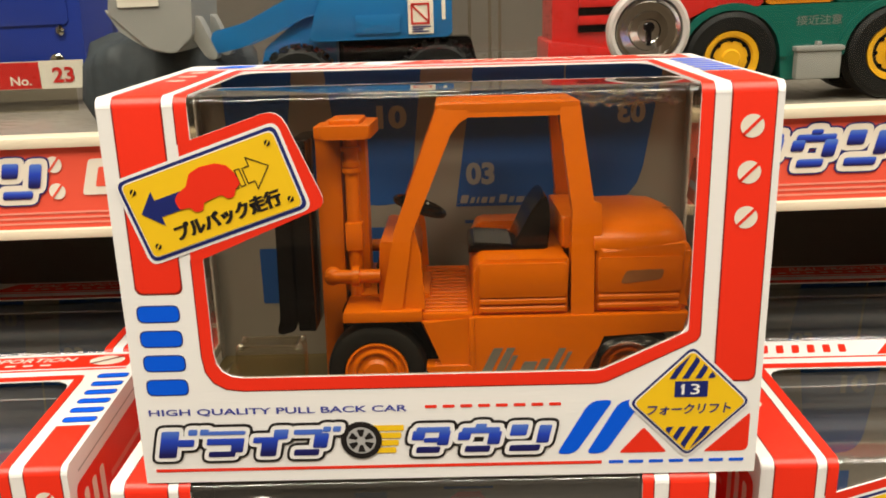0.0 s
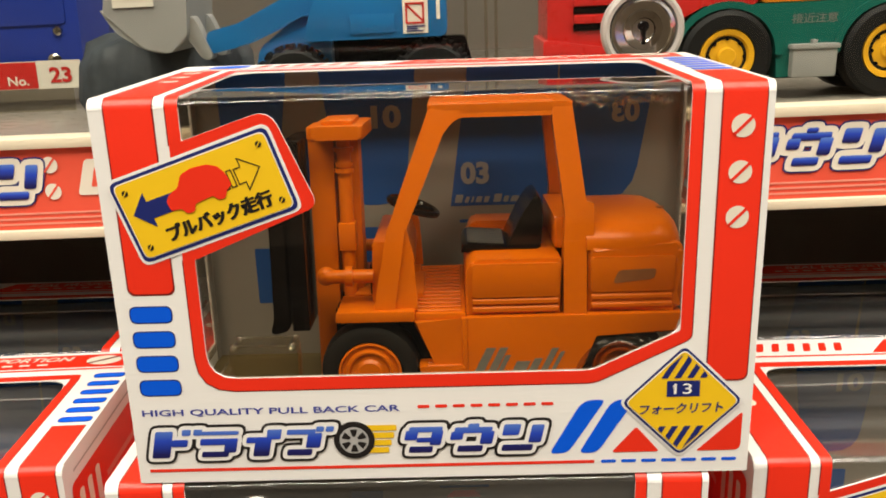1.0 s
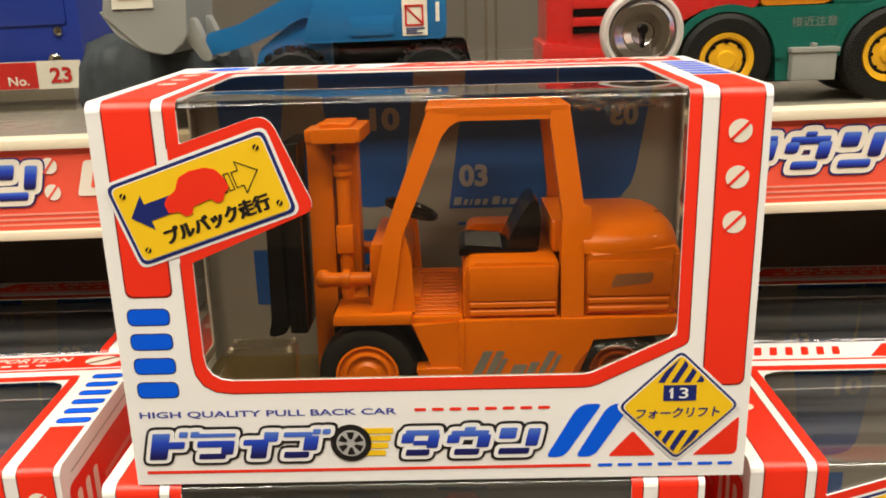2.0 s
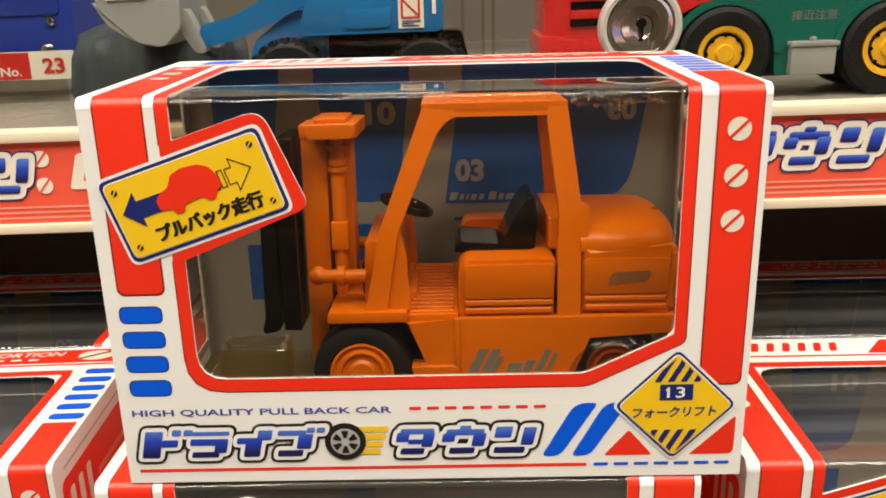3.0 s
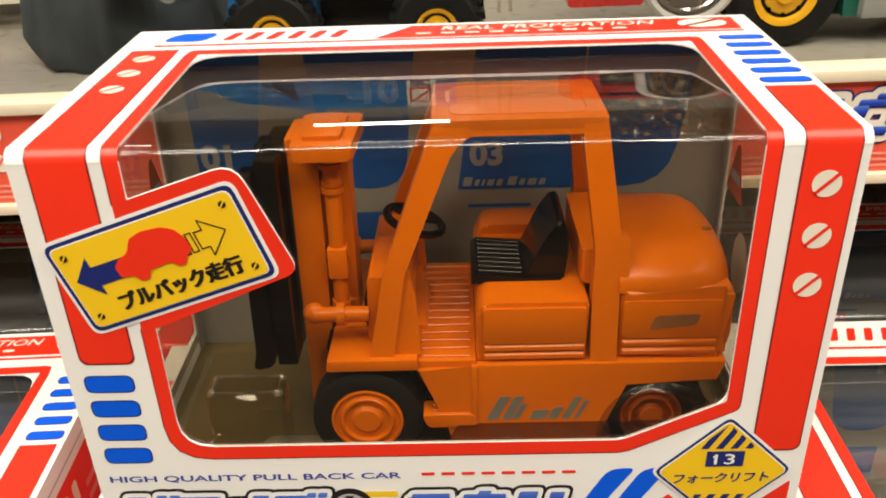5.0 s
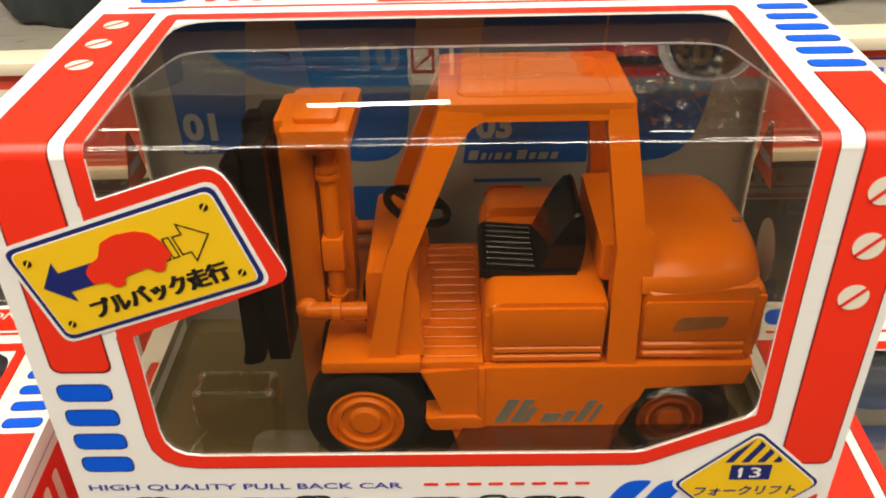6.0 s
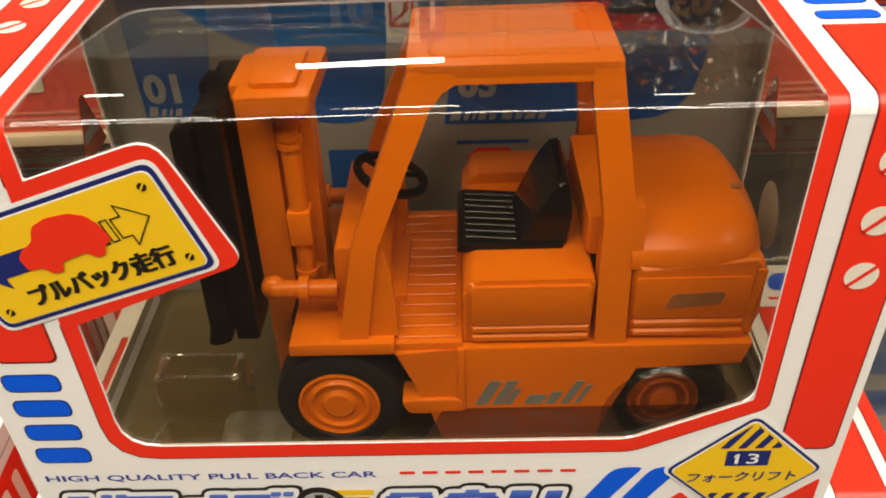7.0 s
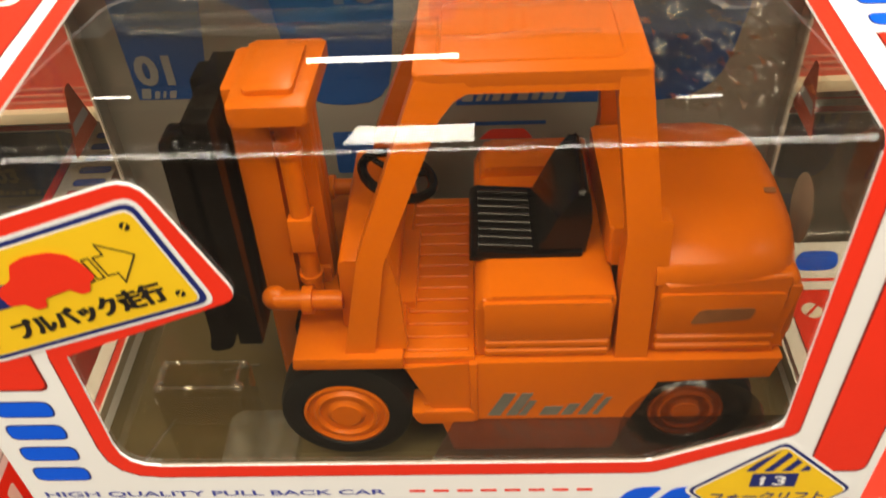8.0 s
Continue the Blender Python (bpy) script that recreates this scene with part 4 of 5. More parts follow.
    rows = [[bm.verts.new((x, y, z)) for x, y in o] for o, z in ((ridge, 0.1292), (fillet(rect(0.0032, 0.0458, 0.0422, mir(0.0422)), 0.005), 0.1297), (fillet(rect(0.0038, 0.0452, 0.0428, mir(0.0428)), 0.0043), 0.1297), (inner_r, 0.1292))]
    for a, c in zip(rows, rows[1:]):
        for i in range(len(a)):
            bm.faces.new((a[i], a[(i + 1) % len(a)], c[(i + 1) % len(a)], c[i]))
    part("roof_ridge", bm, ORANGE, f)
    # dashboard and steering
    part("dashboard", plate(fillet([(-0.0250, 0.0560), (-0.0110, 0.0560), (-0.0095, 0.0720), (-0.0120, 0.0790), (-0.0240, 0.0800)], 0.0015), "y", 0.0330, mir(0.0330), 0.0010), ORANGE, f)
    part("grille_gap", cube(-0.0262, -0.0240, 0.0400, mir(0.0400), 0.0575, 0.0690, 0.0005), BLACK, f)
    col = part("steering_column", tube(bmesh.new(), (-0.0150, YC, 0.0770), (-0.0105, YC, 0.0875), 0.0013, 10), BLACK, f)
    bm = bmesh.new()
    n1, n2 = 32, 8
    up = Vector((0.34, 0, 0.94)).normalized()
    ex, ey = Vector((0.94, 0, -0.34)).normalized(), Vector((0, 1, 0))
    cc = Vector((-0.0095, YC, 0.0882))
    ring = []
    for i in range(n1):
        a = 2 * math.pi * i / n1
        o = ex * math.cos(a) + ey * math.sin(a)
        ring.append([bm.verts.new(cc + o * (0.0098 + 0.0014 * math.cos(2 * math.pi * j / n2)) + up * 0.0014 * math.sin(2 * math.pi * j / n2)) for j in range(n2)])
    for i in range(n1):
        for j in range(n2):
            bm.faces.new((ring[i][j], ring[(i + 1) % n1][j], ring[(i + 1) % n1][(j + 1) % n2], ring[i][(j + 1) % n2]))
    for k in range(3):
        a = 2 * math.pi * k / 3 + 0.5
        tube(bm, cc, cc + (ex * math.cos(a) + ey * math.sin(a)) * 0.0092, 0.0009, 6)
    part("steering_wheel", bm, BLACK, f, "black plastic steering wheel")
    # mast
    for y0 in (0.0480, mir(0.0480) - 0.0070):
        part("mast_rail", plate(fillet([(-0.0485, 0.0180), (-0.0395, 0.0180), (-0.0385, 0.1185), (-0.0480, 0.1205)], 0.0008), "y", y0, y0 + 0.0070, 0.0008), ORANGE, f)
    for y0 in (0.0525, mir(0.0525) - 0.0055):
        part("inner_rail", cube(-0.0375, -0.0295, y0, y0 + 0.0055, 0.0220, 0.1160, 0.0006), ORANGE, f)
    for y in (0.0465, mir(0.0465)):
        cy = part("lift_cylinder", tube(bmesh.new(), (-0.0345, y, 0.0300), (-0.0345, y, 0.1165), 0.0027, 16), ORANGE, f)
        for z, r in ((0.1050, 0.0036), (0.1075, 0.0034), (0.1130, 0.0038), (0.0640, 0.0034)):
            part("cylinder_ring", tube(bmesh.new(), (-0.0345, y, z - 0.0009), (-0.0345, y, z + 0.0009), r, 16), ORANGE, cy)
        part("cylinder_clamp", cube(-0.0378, -0.0312, y - 0.0034, y + 0.0034, 0.0740, 0.0850, 0.0008), ORANGE, cy)
    part("mast_back", cube(-0.0420, -0.0400, 0.0500, mir(0.0500), 0.0250, 0.1150, 0.0004), ORANGE, f)
    part("mast_crossbar", cube(-0.0460, -0.0300, 0.0510, mir(0.0510), 0.0560, 0.0620, 0.0006), ORANGE, f)
    part("mast_top", plate(fillet([(-0.0450, 0.0365), (-0.0262, 0.0365), (-0.0255, 0.0700), (-0.0450, 0.0700)], 0.0015), "z", 0.1175, 0.1225, 0.0010), ORANGE, f)
    part("mast_cap", plate(fillet(rect(-0.0420, -0.0300, 0.0420, 0.0660), 0.002), "z", 0.1222, 0.1240, 0.0006), ORANGE, f)
    part("mast_lip", plate(fillet([(-0.0485, 0.0475), (-0.0440, 0.0475), (-0.0440, 0.0690), (-0.0485, 0.0690)], 0.001), "z", 0.1165, 0.1212, 0.0008), ORANGE, f)
    for y in (0.0330, mir(0.0330)):
        tl = part("tilt_cylinder", tube(bmesh.new(), (-0.0420, y, 0.0668), (-0.0240, y, 0.0668), 0.0026, 18), ORANGE, f)
        part("cylinder_ring", tube(bmesh.new(), (-0.0345, y, 0.0668), (-0.0318, y, 0.0668), 0.0038, 20), ORANGE, tl)
        bm = bmesh.new()
        bmesh.ops.create_uvsphere(bm, u_segments=20, v_segments=12, radius=0.0036, matrix=Matrix.Translation((-0.0420, y + 0.001, 0.0668)) @ Matrix.Diagonal((1.0, 0.8, 1.0, 1)))
        part("ball_joint", bm, ORANGE, tl)
    # fork carriage
    part("carriage", cube(-0.0575, -0.0505, 0.0400, mir(0.0400), 0.0430, 0.1170, 0.0010), BLACK, f, "black plastic fork carriage plate")
    for y0 in (0.0380, mir(0.0380) - 0.0090):
        part("fork", plate(fillet([(-0.0630, 0.1130), (-0.0580, 0.1130), (-0.0580, 0.0440), (-0.0645, 0.0425), (-0.0655, 0.0440), (-0.0640, 0.0485)], [0.001, 0.001, 0.002, 0.001, 0.001, 0.002]), "y", y0, y0 + 0.0090, 0.0007), BLACK, f, "black plastic fork arm")
    # wheels
    for x, r, h in ((-0.0262, 0.0186, 0.0119), (0.0670, 0.0186, 0.0102)):
        wheel(f, x, 0.0232, 0.0370, g + r, r, h, True)
        wheel(f, x, mir(0.0370), mir(0.0232), g + r, r, h, False)
    # decal on the flank, as plain slanted bars
    for k, (x, w, h) in enumerate(((0.0130, 0.0035, 0.0090), (0.0180, 0.0030, 0.0090), (0.0215, 0.0020, 0.0060), (0.0270, 0.0050, 0.0035), (0.0330, 0.0030, 0.0045), (0.0375, 0.0025, 0.0085), (0.0415, 0.0015, 0.0070))):
        part("flank_decal", plate([(x, 0.0320), (x + w, 0.0320), (x + w + h * 0.5, 0.0320 + h), (x + h * 0.5, 0.0320 + h)], "y", 0.02225, 0.0224), SILVER, f)
    TILT[0] = 0.0
    return f


toy_box("white and red toy box with clear windows round an orange forklift", True)
tray()
crumpled_film()
forklift()


other_box = toy_box("white and red toy box standing beneath the forklift box")
other_box.location = skew((-0.0135, 0.054, -HH - 0.0004))


def place(label, x, y, z, yaw=0.0):
    b = copy_thing(other_box, Matrix.Translation(skew((x, y + 0.055, z))) @ Matrix.Rotation(radians(yaw), 4, "Z") @ Matrix.Diagonal((1, 1, 0.970, 1)))
    return tagged(b, label)


place("white and red toy box with a grey-looking window, beside the stack", -0.2585, 0.014, -HH, 2.5)
place("white and red toy box with blue patch inside, beside the stack", 0.2255, 0.013, -HH, 0.0)
place("shaded toy box in the second row under the shelf", -0.2600, 0.133, -HH, 1.0)
place("shaded toy box in the second row under the shelf", -0.0300, 0.118, -HH, 0.0)
place("shaded toy box in the second row under the shelf", 0.2080, 0.131, -HH, 0.0)

# ---- shelves and showcase ----
ST = 0.1040  # height of the shelf board
board = cube(-0.6, 0.6, -0.02, 0.62, -HH - 0.030, -HH - 0.0006, 0.002)
solid("shelf_lower", board, SHELFGREY, "grey laminate shelf under the stacked boxes", "shelf", kind="structure")
ROLLED[0] = 0.014
sh = thing("shelf_upper", (0, 0.30, ST - 0.05), "grey showcase shelf with an ivory edged red price rail", "shelf", kind="structure")
part("board", cube(-0.6, 0.6, 0.140, 0.62, ST - 0.030, ST, 0.001), SHELFGREY, sh)
part("rail_back", cube(-0.6, 0.6, 0.1352, 0.1395, 0.0610, 0.1075, 0.0005), CREAM, sh)
part("rail_rim", cube(-0.6, 0.6, 0.1315, 0.1460, 0.1030, 0.1082, 0.0012), IVORY, sh)
part("rail_rim", cube(-0.6, 0.6, 0.1315, 0.1400, 0.0585, 0.0632, 0.0012), IVORY, sh)
rl = part("rail_card", cube(-0.6, 0.6, 0.1346, 0.1351, 0.0633, 0.1029), STRIPRED, sh, "red printed price rail card")
for k in range(3):
    part("rail_line", cube(-0.6, 0.6, 0.1343, 0.1345, 0.0655 + 0.0026 * k, 0.0664 + 0.0026 * k), STRIPPINK, rl)
ROLLED[0] = 0.0


def rail_pts(pts, lay, mat, nm):
    ROLLED[0] = 0.014
    bm = bmesh.new()
    y = 0.1342 - lay * LAY
    bm.faces.new([bm.verts.new((p[0], y, p[1])) for p in pts])
    ob = part(nm, bm, mat, rl)
    ROLLED[0] = 0.0
    return ob


def rail_logo(x0, x1, z0, z1, bars):
    w, h = x1 - x0, z1 - z0
    for g, mat, lay, nm in ((0.0036, NAVY, 1, "rail_logo_rim"), (0.0028, CREAM, 2, "rail_logo_white"), (0.0, LOGOBLUE, 4, "rail_logo_bars")):
        for i, b in enumerate(bars):
            a, c, d, e = outline_grow((x0 + b[0] * w, z0 + b[1] * h, x0 + b[2] * w, z0 + b[3] * h), g)
            rail_pts(fillet([(p + 0.22 * (q - z0), q) for p, q in ((a, c), (d, c), (d, e), (a, e))], 0.0012 + g, 3), lay + i * 0.03, mat, nm)


rail_logo(0.1386, 0.2080, 0.0785, 0.0975, BARS_B)
rail_logo(-0.2620, -0.1955, 0.0775, 0.0970, BARS_B)
for z in (0.0948, 0.0818):
    rail_pts(disc(-0.1870, z, 0.0040, 20), 1, CREAM, "rail_screw")
    rail_pts(turned(rect(-0.1915, -0.1825, z - 0.0005, z + 0.0005), (-0.1870, z), 50), 2, STRIPRED, "rail_screw_slot")
ROLLED[0] = 0.014
rail_pts(fillet([(-0.1750, 0.0795), (-0.1400, 0.0795), (-0.1380, 0.0970), (-0.1700, 0.0970)], 0.002), 1, CREAM, "rail_sign")
rail_pts(fillet([(-0.1680, 0.0835), (-0.1440, 0.0835), (-0.1425, 0.0930), (-0.1655, 0.0930)], 0.001), 2, STRIPRED, "rail_sign")

# showcase: glass front with a key lock, back panel, sides
ROLLED[0] = 0.014
gl = solid("showcase_glass", cube(-0.6, 0.6, 0.1465, 0.1490, ST, 0.42), GLASS, "clear sliding glass pane of the showcase", "glass pane", kind="structure")
gl.visible_shadow = False
solid("showcase_back", cube(-0.6, 0.6, 0.62, 0.64, -0.17, 0.34), BACKWALL, "brownish grey back panel of the showcase", "panel", kind="structure")
for x in (-0.62, 0.6):
    solid("showcase_side", cube(x, x + 0.02, 0.14, 0.64, -0.17, 0.42), BACKWALL, "grey side panel of the showcase", "panel", kind="structure")

# unseen board, added to keep overhead light off the toys and back panel
solid("added_shade_board", cube(-0.6, 0.6, 0.165, 0.405, 0.405, 0.42), BACKWALL, "added unseen board that shades the toys in the showcase", "panel", kind="structure")


def key_lock():
    c, k = (0.0962, 0.1465, 0.1452), 0.92
    lk = thing("key_lock", (0.0962, 0.138, 0.1452), "round chrome key lock in a clear plastic collar on the glass", "lock")
    part("collar", lathe(c, "y", [(k * r, y) for r, y in ((0.0205, 0), (0.0210, -0.002), (0.0205, -0.0065), (0.0190, -0.0075), (0.0172, -0.0070), (0.0168, -0.003), (0.0168, 0))], 40), LOCKGREY, lk, "translucent grey plastic collar")
    part("cylinder", lathe(c, "y", [(k * r, y) for r, y in ((0.0166, 0), (0.0166, -0.0052), (0.0160, -0.0062), (0.0145, -0.0060), (0.0140, -0.0045), (0.0100, -0.0045), (0.0095, -0.0062), (0.0060, -0.0065), (0.0055, -0.0055), (0.0002, -0.0055))], 40), CHROME, lk, "polished chrome lock cylinder")
    part("key_slot", cube(c[0] - 0.0010, c[0] + 0.0010, 0.1385, 0.1409, c[2] - 0.0066, c[2] + 0.0010, 0.0004), BLACK, lk)
    part("keyhole", lathe((c[0], 0.1404, c[2] + 0.0016), "y", [(0.0025, 0.001), (0.0025, -0.0006), (0.0021, -0.0010), (0.0002, -0.0010)], 20), BLACK, lk)
    return lk


key_lock()


def toy_wheel(parent, x, y, z, r, w, hub_r, holes=0, lugs=0):
    wb = part("wheel", lathe((x, y, z), "y", [(hub_r, 0.002), (hub_r * 1.06, 0), (r * 0.88, 0), (r * 0.98, 0.0015), (r, 0.004), (r, w - 0.003), (r * 0.9, w), (hub_r, w)], 36), RUBBER, parent, "black rubber tyre")
    part("rim", lathe((x, y, z), "y", [(0.0003, 0.0000), (hub_r * 0.30, 0.0), (hub_r * 0.36, 0.0015), (hub_r * 0.75, 0.0022), (hub_r * 0.82, 0.0005), (hub_r, 0.0), (hub_r, w * 0.6)], 32), TOYYELLOW, wb, "yellow plastic rim")
    if lugs:
        bm = bmesh.new()
        for k in range(lugs):
            a = 360 * k / lugs
            slab(bm, turned([(x + r - 0.001, z - 0.0014), (x + r + 0.0022, z - 0.0010), (x + r + 0.0022, z + 0.0010), (x + r - 0.001, z + 0.0014)], (x, z), a), "y", y + 0.0006, y + w * 0.55)
            slab(bm, turned([(x + r - 0.001, z - 0.0014), (x + r + 0.0022, z - 0.0010), (x + r + 0.0022, z + 0.0010), (x + r - 0.001, z + 0.0014)], (x, z), a + 180 / lugs), "y", y + w * 0.45, y + w - 0.0006)
        part("tread", bm, RUBBER, wb)
    for k in range(holes):
        a = 2 * math.pi * k / holes
        p = (x + hub_r * 0.66 * math.cos(a), z + hub_r * 0.66 * math.sin(a))
        part("rim_hole", tube(bmesh.new(), (p[0], y + 0.0010, p[1]), (p[0], y + 0.004, p[1]), hub_r * 0.070, 10), BLACK, wb)


def loader():
    t = thing("toy_loader", (-0.05, 0.225, ST), "blue toy wheel loader with a grey bucket in the showcase", "toy loader")
    y0, y1 = 0.200, 0.258
    for x in (-0.0790, -0.0025):
        toy_wheel(t, x, y0 + 0.005, ST + 0.0230, 0.0208, 0.016, 0.0098, 0, 20)
        toy_wheel(t, x, y1 - 0.021, ST + 0.0230, 0.0208, 0.016, 0.0098, 0, 20)
    part("chassis", plate(fillet([(-0.070, ST + 0.018), (0.018, ST + 0.018), (0.020, ST + 0.030), (0.016, ST + 0.046), (-0.066, ST + 0.046)], 0.003), "y", y0 + 0.0225, y1 - 0.0225, 0.001), BLACK, t)
    part("body", plate(fillet([(-0.072, ST + 0.047), (0.006, ST + 0.047), (0.006, ST + 0.075), (-0.062, ST + 0.075), (-0.066, ST + 0.066)], 0.003), "y", y0 + 0.003, y1 - 0.003, 0.0015), TOYBLUE, t, "blue plastic body")
    part("body_panel", plate(fillet(rect(-0.046, -0.022, ST + 0.050, ST + 0.060), 0.001), "y", y0 + 0.0018, y0 + 0.004, 0.0005), TOYBLUE, t)
    stk = part("warning_sticker", cube(-0.0175, -0.0040, y0 + 0.0022, y0 + 0.0028, ST + 0.0490, ST + 0.0740), CREAM, t, "white sticker with a red crossed-out sign")
    bm = bmesh.new()
    for a, c in ((rect(-0.0160, -0.0060, ST + 0.0540, ST + 0.0550), 0), (rect(-0.0160, -0.0060, ST + 0.0640, ST + 0.0650), 0), (rect(-0.0160, -0.0150, ST + 0.0550, ST + 0.0640), 0), (rect(-0.0070, -0.0060, ST + 0.0550, ST + 0.0640), 0), (turned(rect(-0.0175, -0.0045, ST + 0.0591, ST + 0.0600), (-0.0110, ST + 0.0595), -45), 0)):
        slab(bm, a, "y", y0 + 0.0018, y0 + 0.0021)
    part("sticker_sign", bm, TOYRED, stk)
    bm = bmesh.new()
    for k, w in enumerate((0.009, 0.006, 0.010)):
        slab(bm, rect(-0.0155, -0.0155 + w, ST + 0.0500 + 0.0012 * k, ST + 0.0506 + 0.0012 * k), "y", y0 + 0.0018, y0 + 0.0021)
    part("sticker_text_bar", bm, NAVY, stk)
    part("white_mark", cube(0.0005, 0.0025, y0 + 0.0022, y0 + 0.0028, ST + 0.0560, ST + 0.0660), CREAM, t)
    for yy in (y0 + 0.010, y1 - 0.016):
        part("lift_arm", plate(fillet([(-0.058, ST + 0.066), (-0.110, ST + 0.045), (-0.126, ST + 0.042), (-0.126, ST + 0.054), (-0.108, ST + 0.058), (-0.058, ST + 0.082)], 0.003), "y", yy, yy + 0.006, 0.001), TOYBLUE, t)
        part("arm_link", plate(fillet([(-0.122, ST + 0.040), (-0.128, ST + 0.039), (-0.140, ST + 0.058), (-0.132, ST + 0.064)], 0.003), "y", yy - 0.002, yy + 0.008, 0.001), TOYGREY, t)
    part("front_frame", plate(fillet([(-0.104, ST + 0.018), (-0.058, ST + 0.018), (-0.058, ST + 0.060), (-0.076, ST + 0.060), (-0.098, ST + 0.044)], 0.003), "y", y0 + 0.014, y1 - 0.014, 0.001), TOYBLUE, t)
    bk = fillet([(-0.180, ST + 0.068), (-0.173, ST + 0.056), (-0.158, ST + 0.046), (-0.144, ST + 0.043), (-0.134, ST + 0.052), (-0.132, ST + 0.080), (-0.136, ST + 0.080), (-0.138, ST + 0.056), (-0.146, ST + 0.048), (-0.170, ST + 0.060)], [0, 0.004, 0.006, 0.006, 0.004, 0, 0, 0.003, 0.003, 0])
    part("bucket", plate(bk, "y", y0 + 0.0030, y1 - 0.0030), TOYGREY, t, "grey plastic bucket")
    for yy in (y0 + 0.0020, y1 - 0.0030):
        part("bucket_cheek", plate(fillet([(-0.178, ST + 0.066), (-0.158, ST + 0.047), (-0.144, ST + 0.044), (-0.134, ST + 0.053), (-0.132, ST + 0.080), (-0.176, ST + 0.080)], 0.003), "y", yy, yy + 0.001), TOYGREY, t)
    bs = part("bucket_sticker", cube(-0.1720, -0.1500, y0 + 0.0010, y0 + 0.0016, ST + 0.0690, ST + 0.0830), CREAM, t, "white sticker with a red field")
    part("sticker_field", cube(-0.1680, -0.1540, y0 + 0.0004, y0 + 0.0008, ST + 0.0740, ST + 0.0830), TOYRED, bs)
    return t


wheel_loader = loader()
wheel_loader.scale = (0.89, 0.89, 0.89)
wheel_loader.location = skew((-0.0445, 0.1730, ST))


def crane_truck():
    t = thing("toy_crane_truck", (0.16, 0.22, ST), "red and green toy crane truck with yellow rims in the showcase", "toy truck")
    y0, y1, z = 0.1780, 0.2320, ST
    xs = (0.1470, 0.2295)
    for x in xs:
        toy_wheel(t, x, y0, z + 0.0235, 0.0235, 0.014, 0.0138, 8)
        toy_wheel(t, x, y1 - 0.014, z + 0.0235, 0.0235, 0.014, 0.0138)
    out = [(0.1150, z + 0.022), (0.1180, z + 0.022)]
    for cx in xs:
        out += [(cx - 0.0255 * math.cos(a), z + 0.0235 + 0.0245 * math.sin(a)) for a in [math.pi * i / 10 for i in range(11)]]
        out += [(cx + 0.0265, z + 0.0120), (cx + 0.0300, z + 0.0120)] if cx == xs[0] else []
        out += [(xs[1] - 0.0265, z + 0.0120)] if cx == xs[0] else []
    out += [(0.2700, z + 0.022), (0.2700, z + 0.049), (0.1350, z + 0.049), (0.1250, z + 0.044)]
    part("chassis", plate(out, "y", y0 + 0.003, y1 - 0.003), TOYGREEN, t, "green plastic chassis with wheel arches")
    for cx in xs:
        o = [(cx + 0.0285 * math.cos(a), z + 0.0235 + 0.0275 * math.sin(a)) for a in [math.pi * i / 14 for i in range(15)]]
        i2 = [(cx + 0.0250 * math.cos(a), z + 0.0235 + 0.0240 * math.sin(a)) for a in [math.pi * i / 14 for i in range(14, -1, -1)]]
        part("mudguard", slab(bmesh.new(), o + i2, "y", y0 + 0.0015, y0 + 0.006), TOYGREEN, t)
    part("axle_block", cube(0.135, 0.250, y0 + 0.014, y1 - 0.014, z + 0.010, z + 0.030, 0.001), BLACK, t)
    tb = part("tool_box", cube(0.1795, 0.2020, y0 - 0.002, y0 + 0.008, z + 0.0120, z + 0.0265, 0.001), TOYGREY, t, "light grey plastic tool box")
    part("box_lid", cube(0.1785, 0.2030, y0 - 0.003, y0 + 0.009, z + 0.0260, z + 0.0285, 0.0008), TOYGREY, tb)
    part("box_knob", cube(0.1895, 0.1920, y0 - 0.001, y0 + 0.003, z + 0.0283, z + 0.0305, 0.0004), TOYGREY, tb)
    part("side_text", letters("接近注意", 0.0230, 0.0050, (0.1795, y0 + 0.0029, z + 0.0385), thick=0.012), SILVER, t)
    cab = part("cab", plate(fillet([(0.0560, z + 0.028), (0.0680, z + 0.026), (0.1180, z + 0.030), (0.1300, z + 0.046), (0.1620, z + 0.049), (0.1620, z + 0.067), (0.0560, z + 0.067)], 0.002), "y", y0 + 0.003, y1 - 0.003, 0.0012), TOYRED, t, "red plastic cab")
    for k in range(3):
        part("grille_slot", cube(0.0690, 0.0990, y0 + 0.0012, y0 + 0.0040, z + 0.0395 + 0.0085 * k, z + 0.0430 + 0.0085 * k, 0.0008), BLACK, cab)
        part("grille_bar", cube(0.0690, 0.0990, y0 + 0.0002, y0 + 0.0042, z + 0.0432 + 0.0085 * k, z + 0.0476 + 0.0085 * k, 0.0008), TOYRED, cab)
    part("bumper", plate(fillet([(0.0535, z + 0.022), (0.0860, z + 0.022), (0.0860, z + 0.031), (0.0535, z + 0.036)], 0.002), "y", y0 - 0.002, y1, 0.001), TOYRED, cab)
    part("cab_badge", cube(0.1440, 0.1490, y0 + 0.0014, y0 + 0.0020, z + 0.0560, z + 0.0600), STRIPPINK, cab)
    part("crane_body", plate(fillet([(0.1640, z + 0.0495), (0.1980, z + 0.0495), (0.2060, z + 0.058), (0.2060, z + 0.069), (0.1640, z + 0.069)], 0.002), "y", y0 + 0.005, y1 - 0.005, 0.001), TOYORANGE, t, "orange plastic crane house")
    part("deck", cube(0.2000, 0.2700, y0 + 0.004, y1 - 0.004, z + 0.0490, z + 0.0560, 0.001), TOYGREEN, t)
    return t


crane_truck()


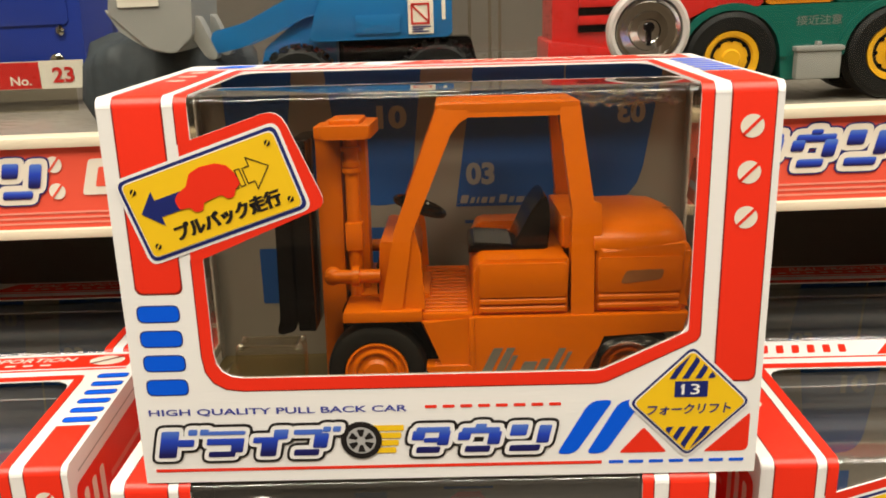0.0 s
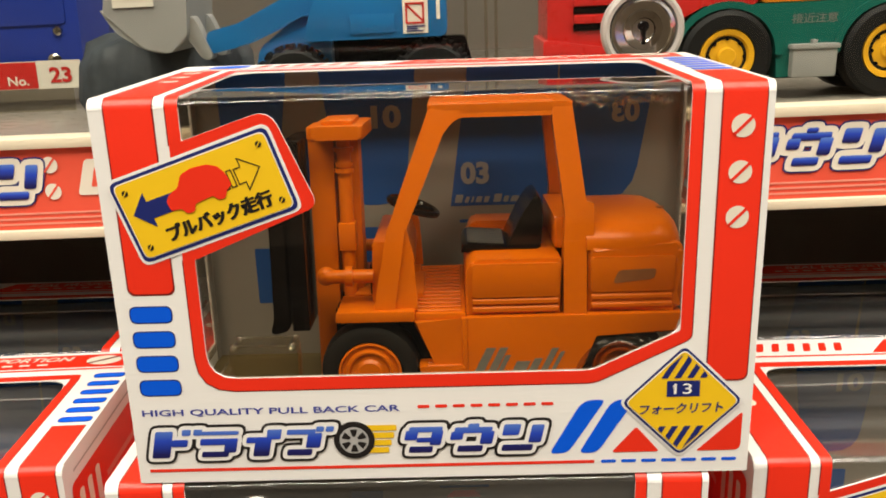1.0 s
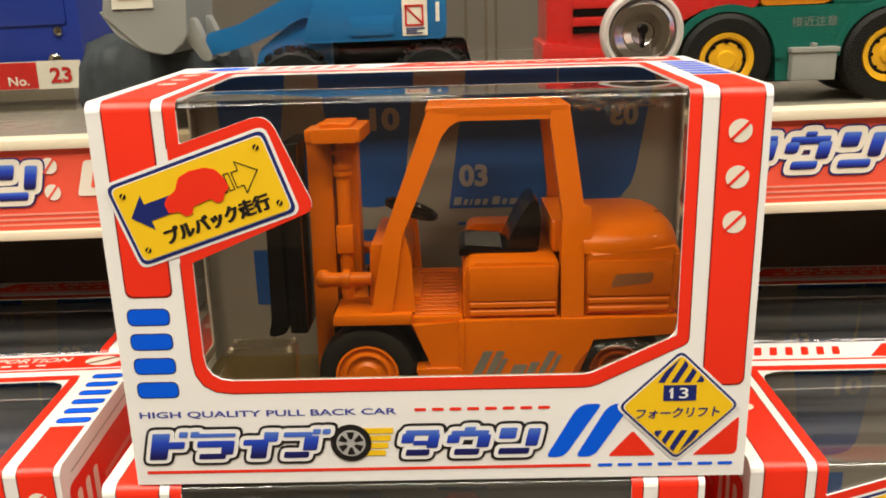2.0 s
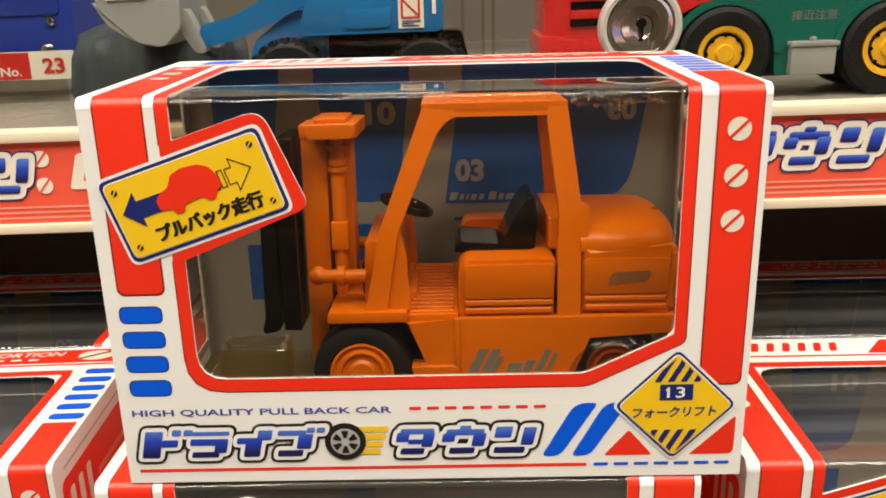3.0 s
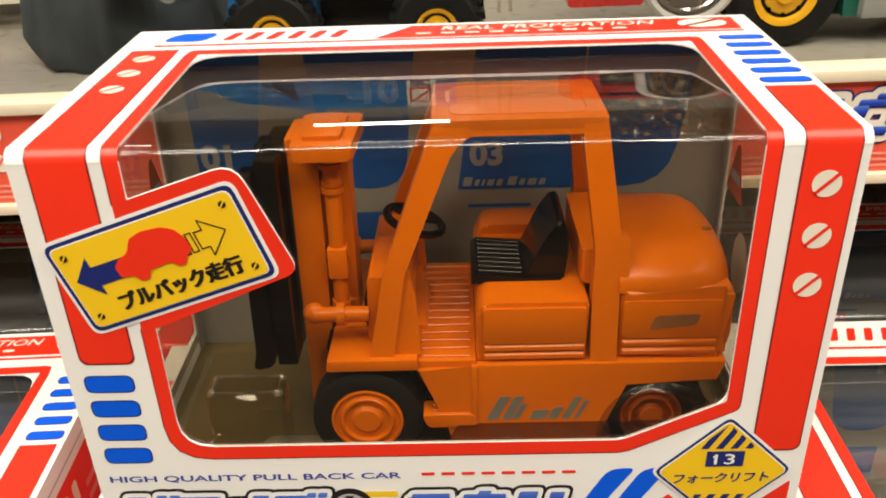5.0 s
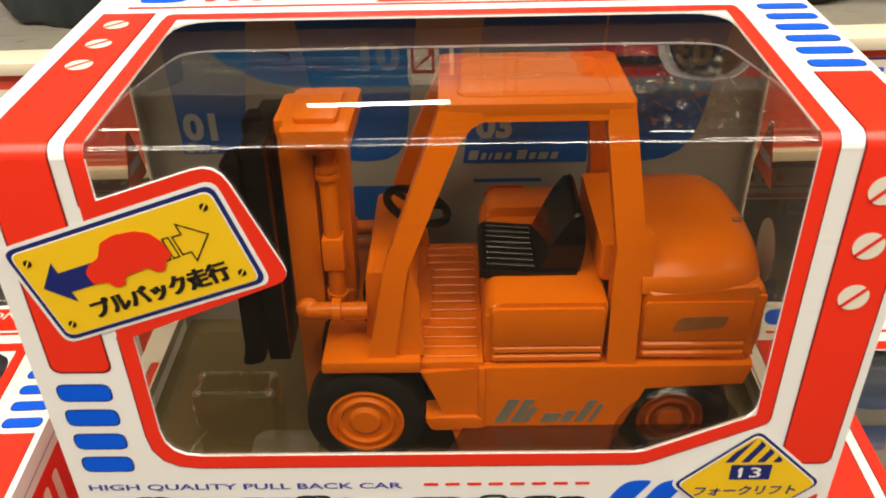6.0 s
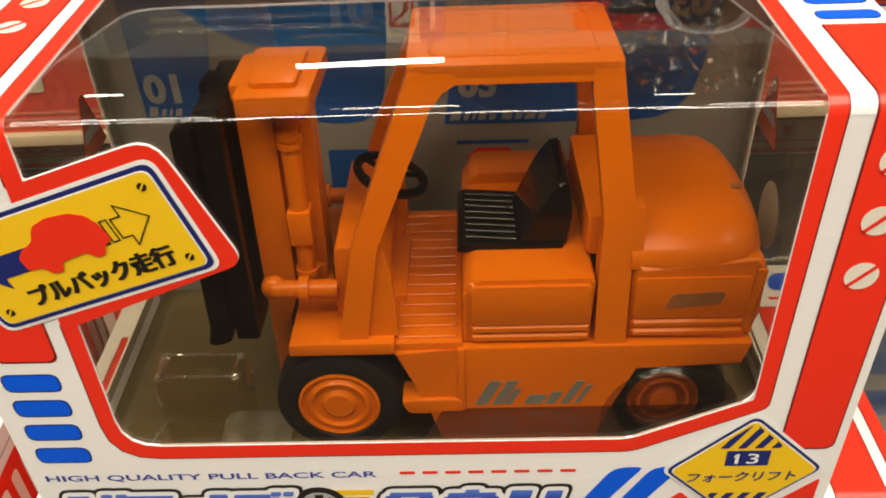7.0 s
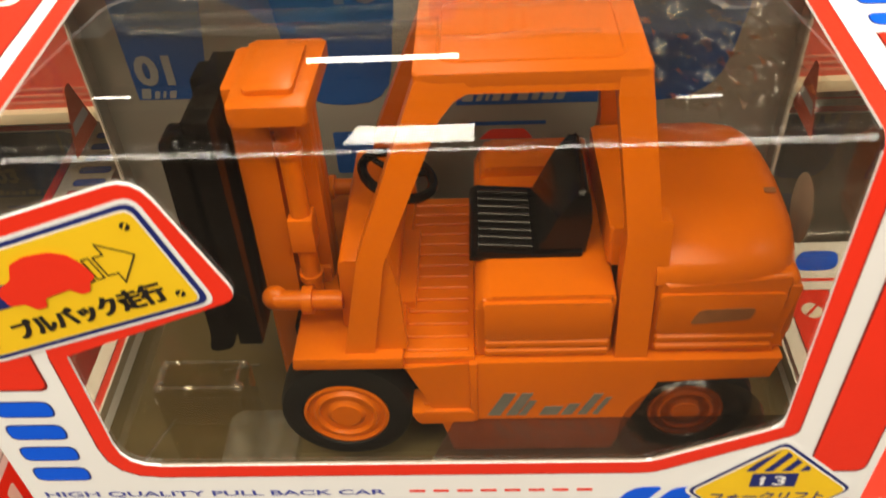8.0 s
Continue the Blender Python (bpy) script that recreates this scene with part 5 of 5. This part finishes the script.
def dump_truck():
    t = thing("toy_dump_truck", (-0.27, 0.28, ST), "dark blue toy truck behind the number card in the showcase", "toy truck")
    y0, y1, z = 0.285, 0.345, ST
    part("body", plate(fillet([(-0.365, z + 0.020), (-0.2260, z + 0.020), (-0.2240, z + 0.095), (-0.365, z + 0.095)], 0.003), "y", y0, y1, 0.002), TOYNAVY, t)
    part("panel", plate(fillet(rect(-0.300, -0.2330, z + 0.052, z + 0.090), 0.003), "y", y0 - 0.0015, y0 + 0.001, 0.0006), TOYNAVY, t)
    for x, zz, r in ((-0.2430, 0.0300, 0.0045), (-0.2390, 0.0480, 0.0030)):
        part("bolt", lathe((x, y0, z + zz), "y", [(r, 0), (r, -0.002), (r * 0.6, -0.0032), (0.0003, -0.0034)], 16), CHROME, t)
    for x in (-0.345, -0.308):
        toy_wheel(t, x, y0 + 0.002, z + 0.016, 0.016, 0.014, 0.008)
    return t


dump_truck()
cd = thing("number_card", (-0.24, 0.27, ST), "red and white number card on a clear stand in the showcase", "card")
part("card", cube(-0.3090, -0.2220, 0.2700, 0.2707, ST - 0.0025 + 0.0165, ST - 0.0025 + 0.0335), CREAM, cd)
part("red_field", cube(-0.3090, -0.2495, 0.2696, 0.2699, ST - 0.0025 + 0.0170, ST - 0.0025 + 0.0330), TOYRED, cd)
part("card_text", letters("No.", 0.0130, 0.0055, (-0.2680, 0.2694, ST - 0.0025 + 0.0190), thick=0.02), CREAM, cd)
part("card_number", letters("23", 0.0135, 0.0095, (-0.2415, 0.2694, ST - 0.0025 + 0.0200), thick=0.03), TOYRED, cd)
h = part("card_holder", cube(-0.2990, -0.2290, 0.2708, 0.2720, ST, ST - 0.0025 + 0.0300), TRAY, cd, "clear acrylic card holder")
h.visible_shadow = False


def dark_lump():
    """A charcoal tyre-like block with shallow ribs."""
    c = Vector((-0.1500, 0.217, ST))
    bm = lathe(c, "z", [(0.043, 0), (0.047, 0.004), (0.0475, 0.016), (0.0455, 0.030), (0.0400, 0.0400), (0.0290, 0.0460), (0.0090, 0.0480)], 96)
    for v in bm.verts:
        d = v.co - c
        a = math.atan2(d.y, d.x)
        k = 1 + 0.10 * noise.noise(Vector((math.cos(a) * 3, math.sin(a) * 3, d.z * 70))) + 0.06 * noise.noise(Vector((math.cos(a) * 9, math.sin(a) * 9, d.z * 30)))
        v.co.x, v.co.y = c.x + d.x * k, c.y + d.y * k * 0.85
        v.co.z += 0.007 * noise.noise(v.co * 60) * min(1, d.z / 0.01)
    ob = solid("rubber_block", bm, TOYDARK, "dark grey rounded rubber piece lying on the showcase shelf", "toy part", smooth=60)
    return ob


dark_lump()
for x in (-0.1980, -0.1860, -0.1800):
    ob = solid("clear_stand", cube(x, x + 0.0020, 0.262, 0.264, ST, ST + 0.120, 0.0004), TRAY, "clear acrylic upright in the showcase", "acrylic stand", "acrylic uprights")
    ob.visible_shadow = False
for x in (0.0150, 0.0270, 0.0330):
    ob = solid("clear_stand", cube(x, x + 0.0020, 0.262, 0.264, ST, ST + 0.120, 0.0004), TRAY, "clear acrylic upright in the showcase", "acrylic stand", "acrylic uprights")
    ob.visible_shadow = False
ROLLED[0] = 0.0

# ---- the store round it ----
solid("showcase_base", cube(-0.62, 0.62, 0.02, 0.64, -1.20, -0.175, 0.004), BACKWALL, "brown cabinet base under the showcase", "cabinet", kind="structure")
solid("floor", cube(-1.7, 1.7, -4.6, 2.8, -1.25, -1.20), FLOORMAT, "brown grey store floor", "floor", kind="structure")
solid("ceiling", cube(-1.7, 1.7, -4.6, 2.8, 1.60, 1.65), CEILMAT, "pale store ceiling", "ceiling", kind="structure")
for nm, q in (("wall_north", (-1.7, 1.7, 2.75, 2.8)), ("wall_south", (-1.7, 1.7, -4.6, -4.55)), ("wall_east", (1.65, 1.7, -4.55, 2.75)), ("wall_west", (-1.7, -1.65, -4.55, 2.75))):
    solid(nm, cube(*q, -1.20, 1.60), WALLMAT, "beige store wall", "wall", kind="structure")
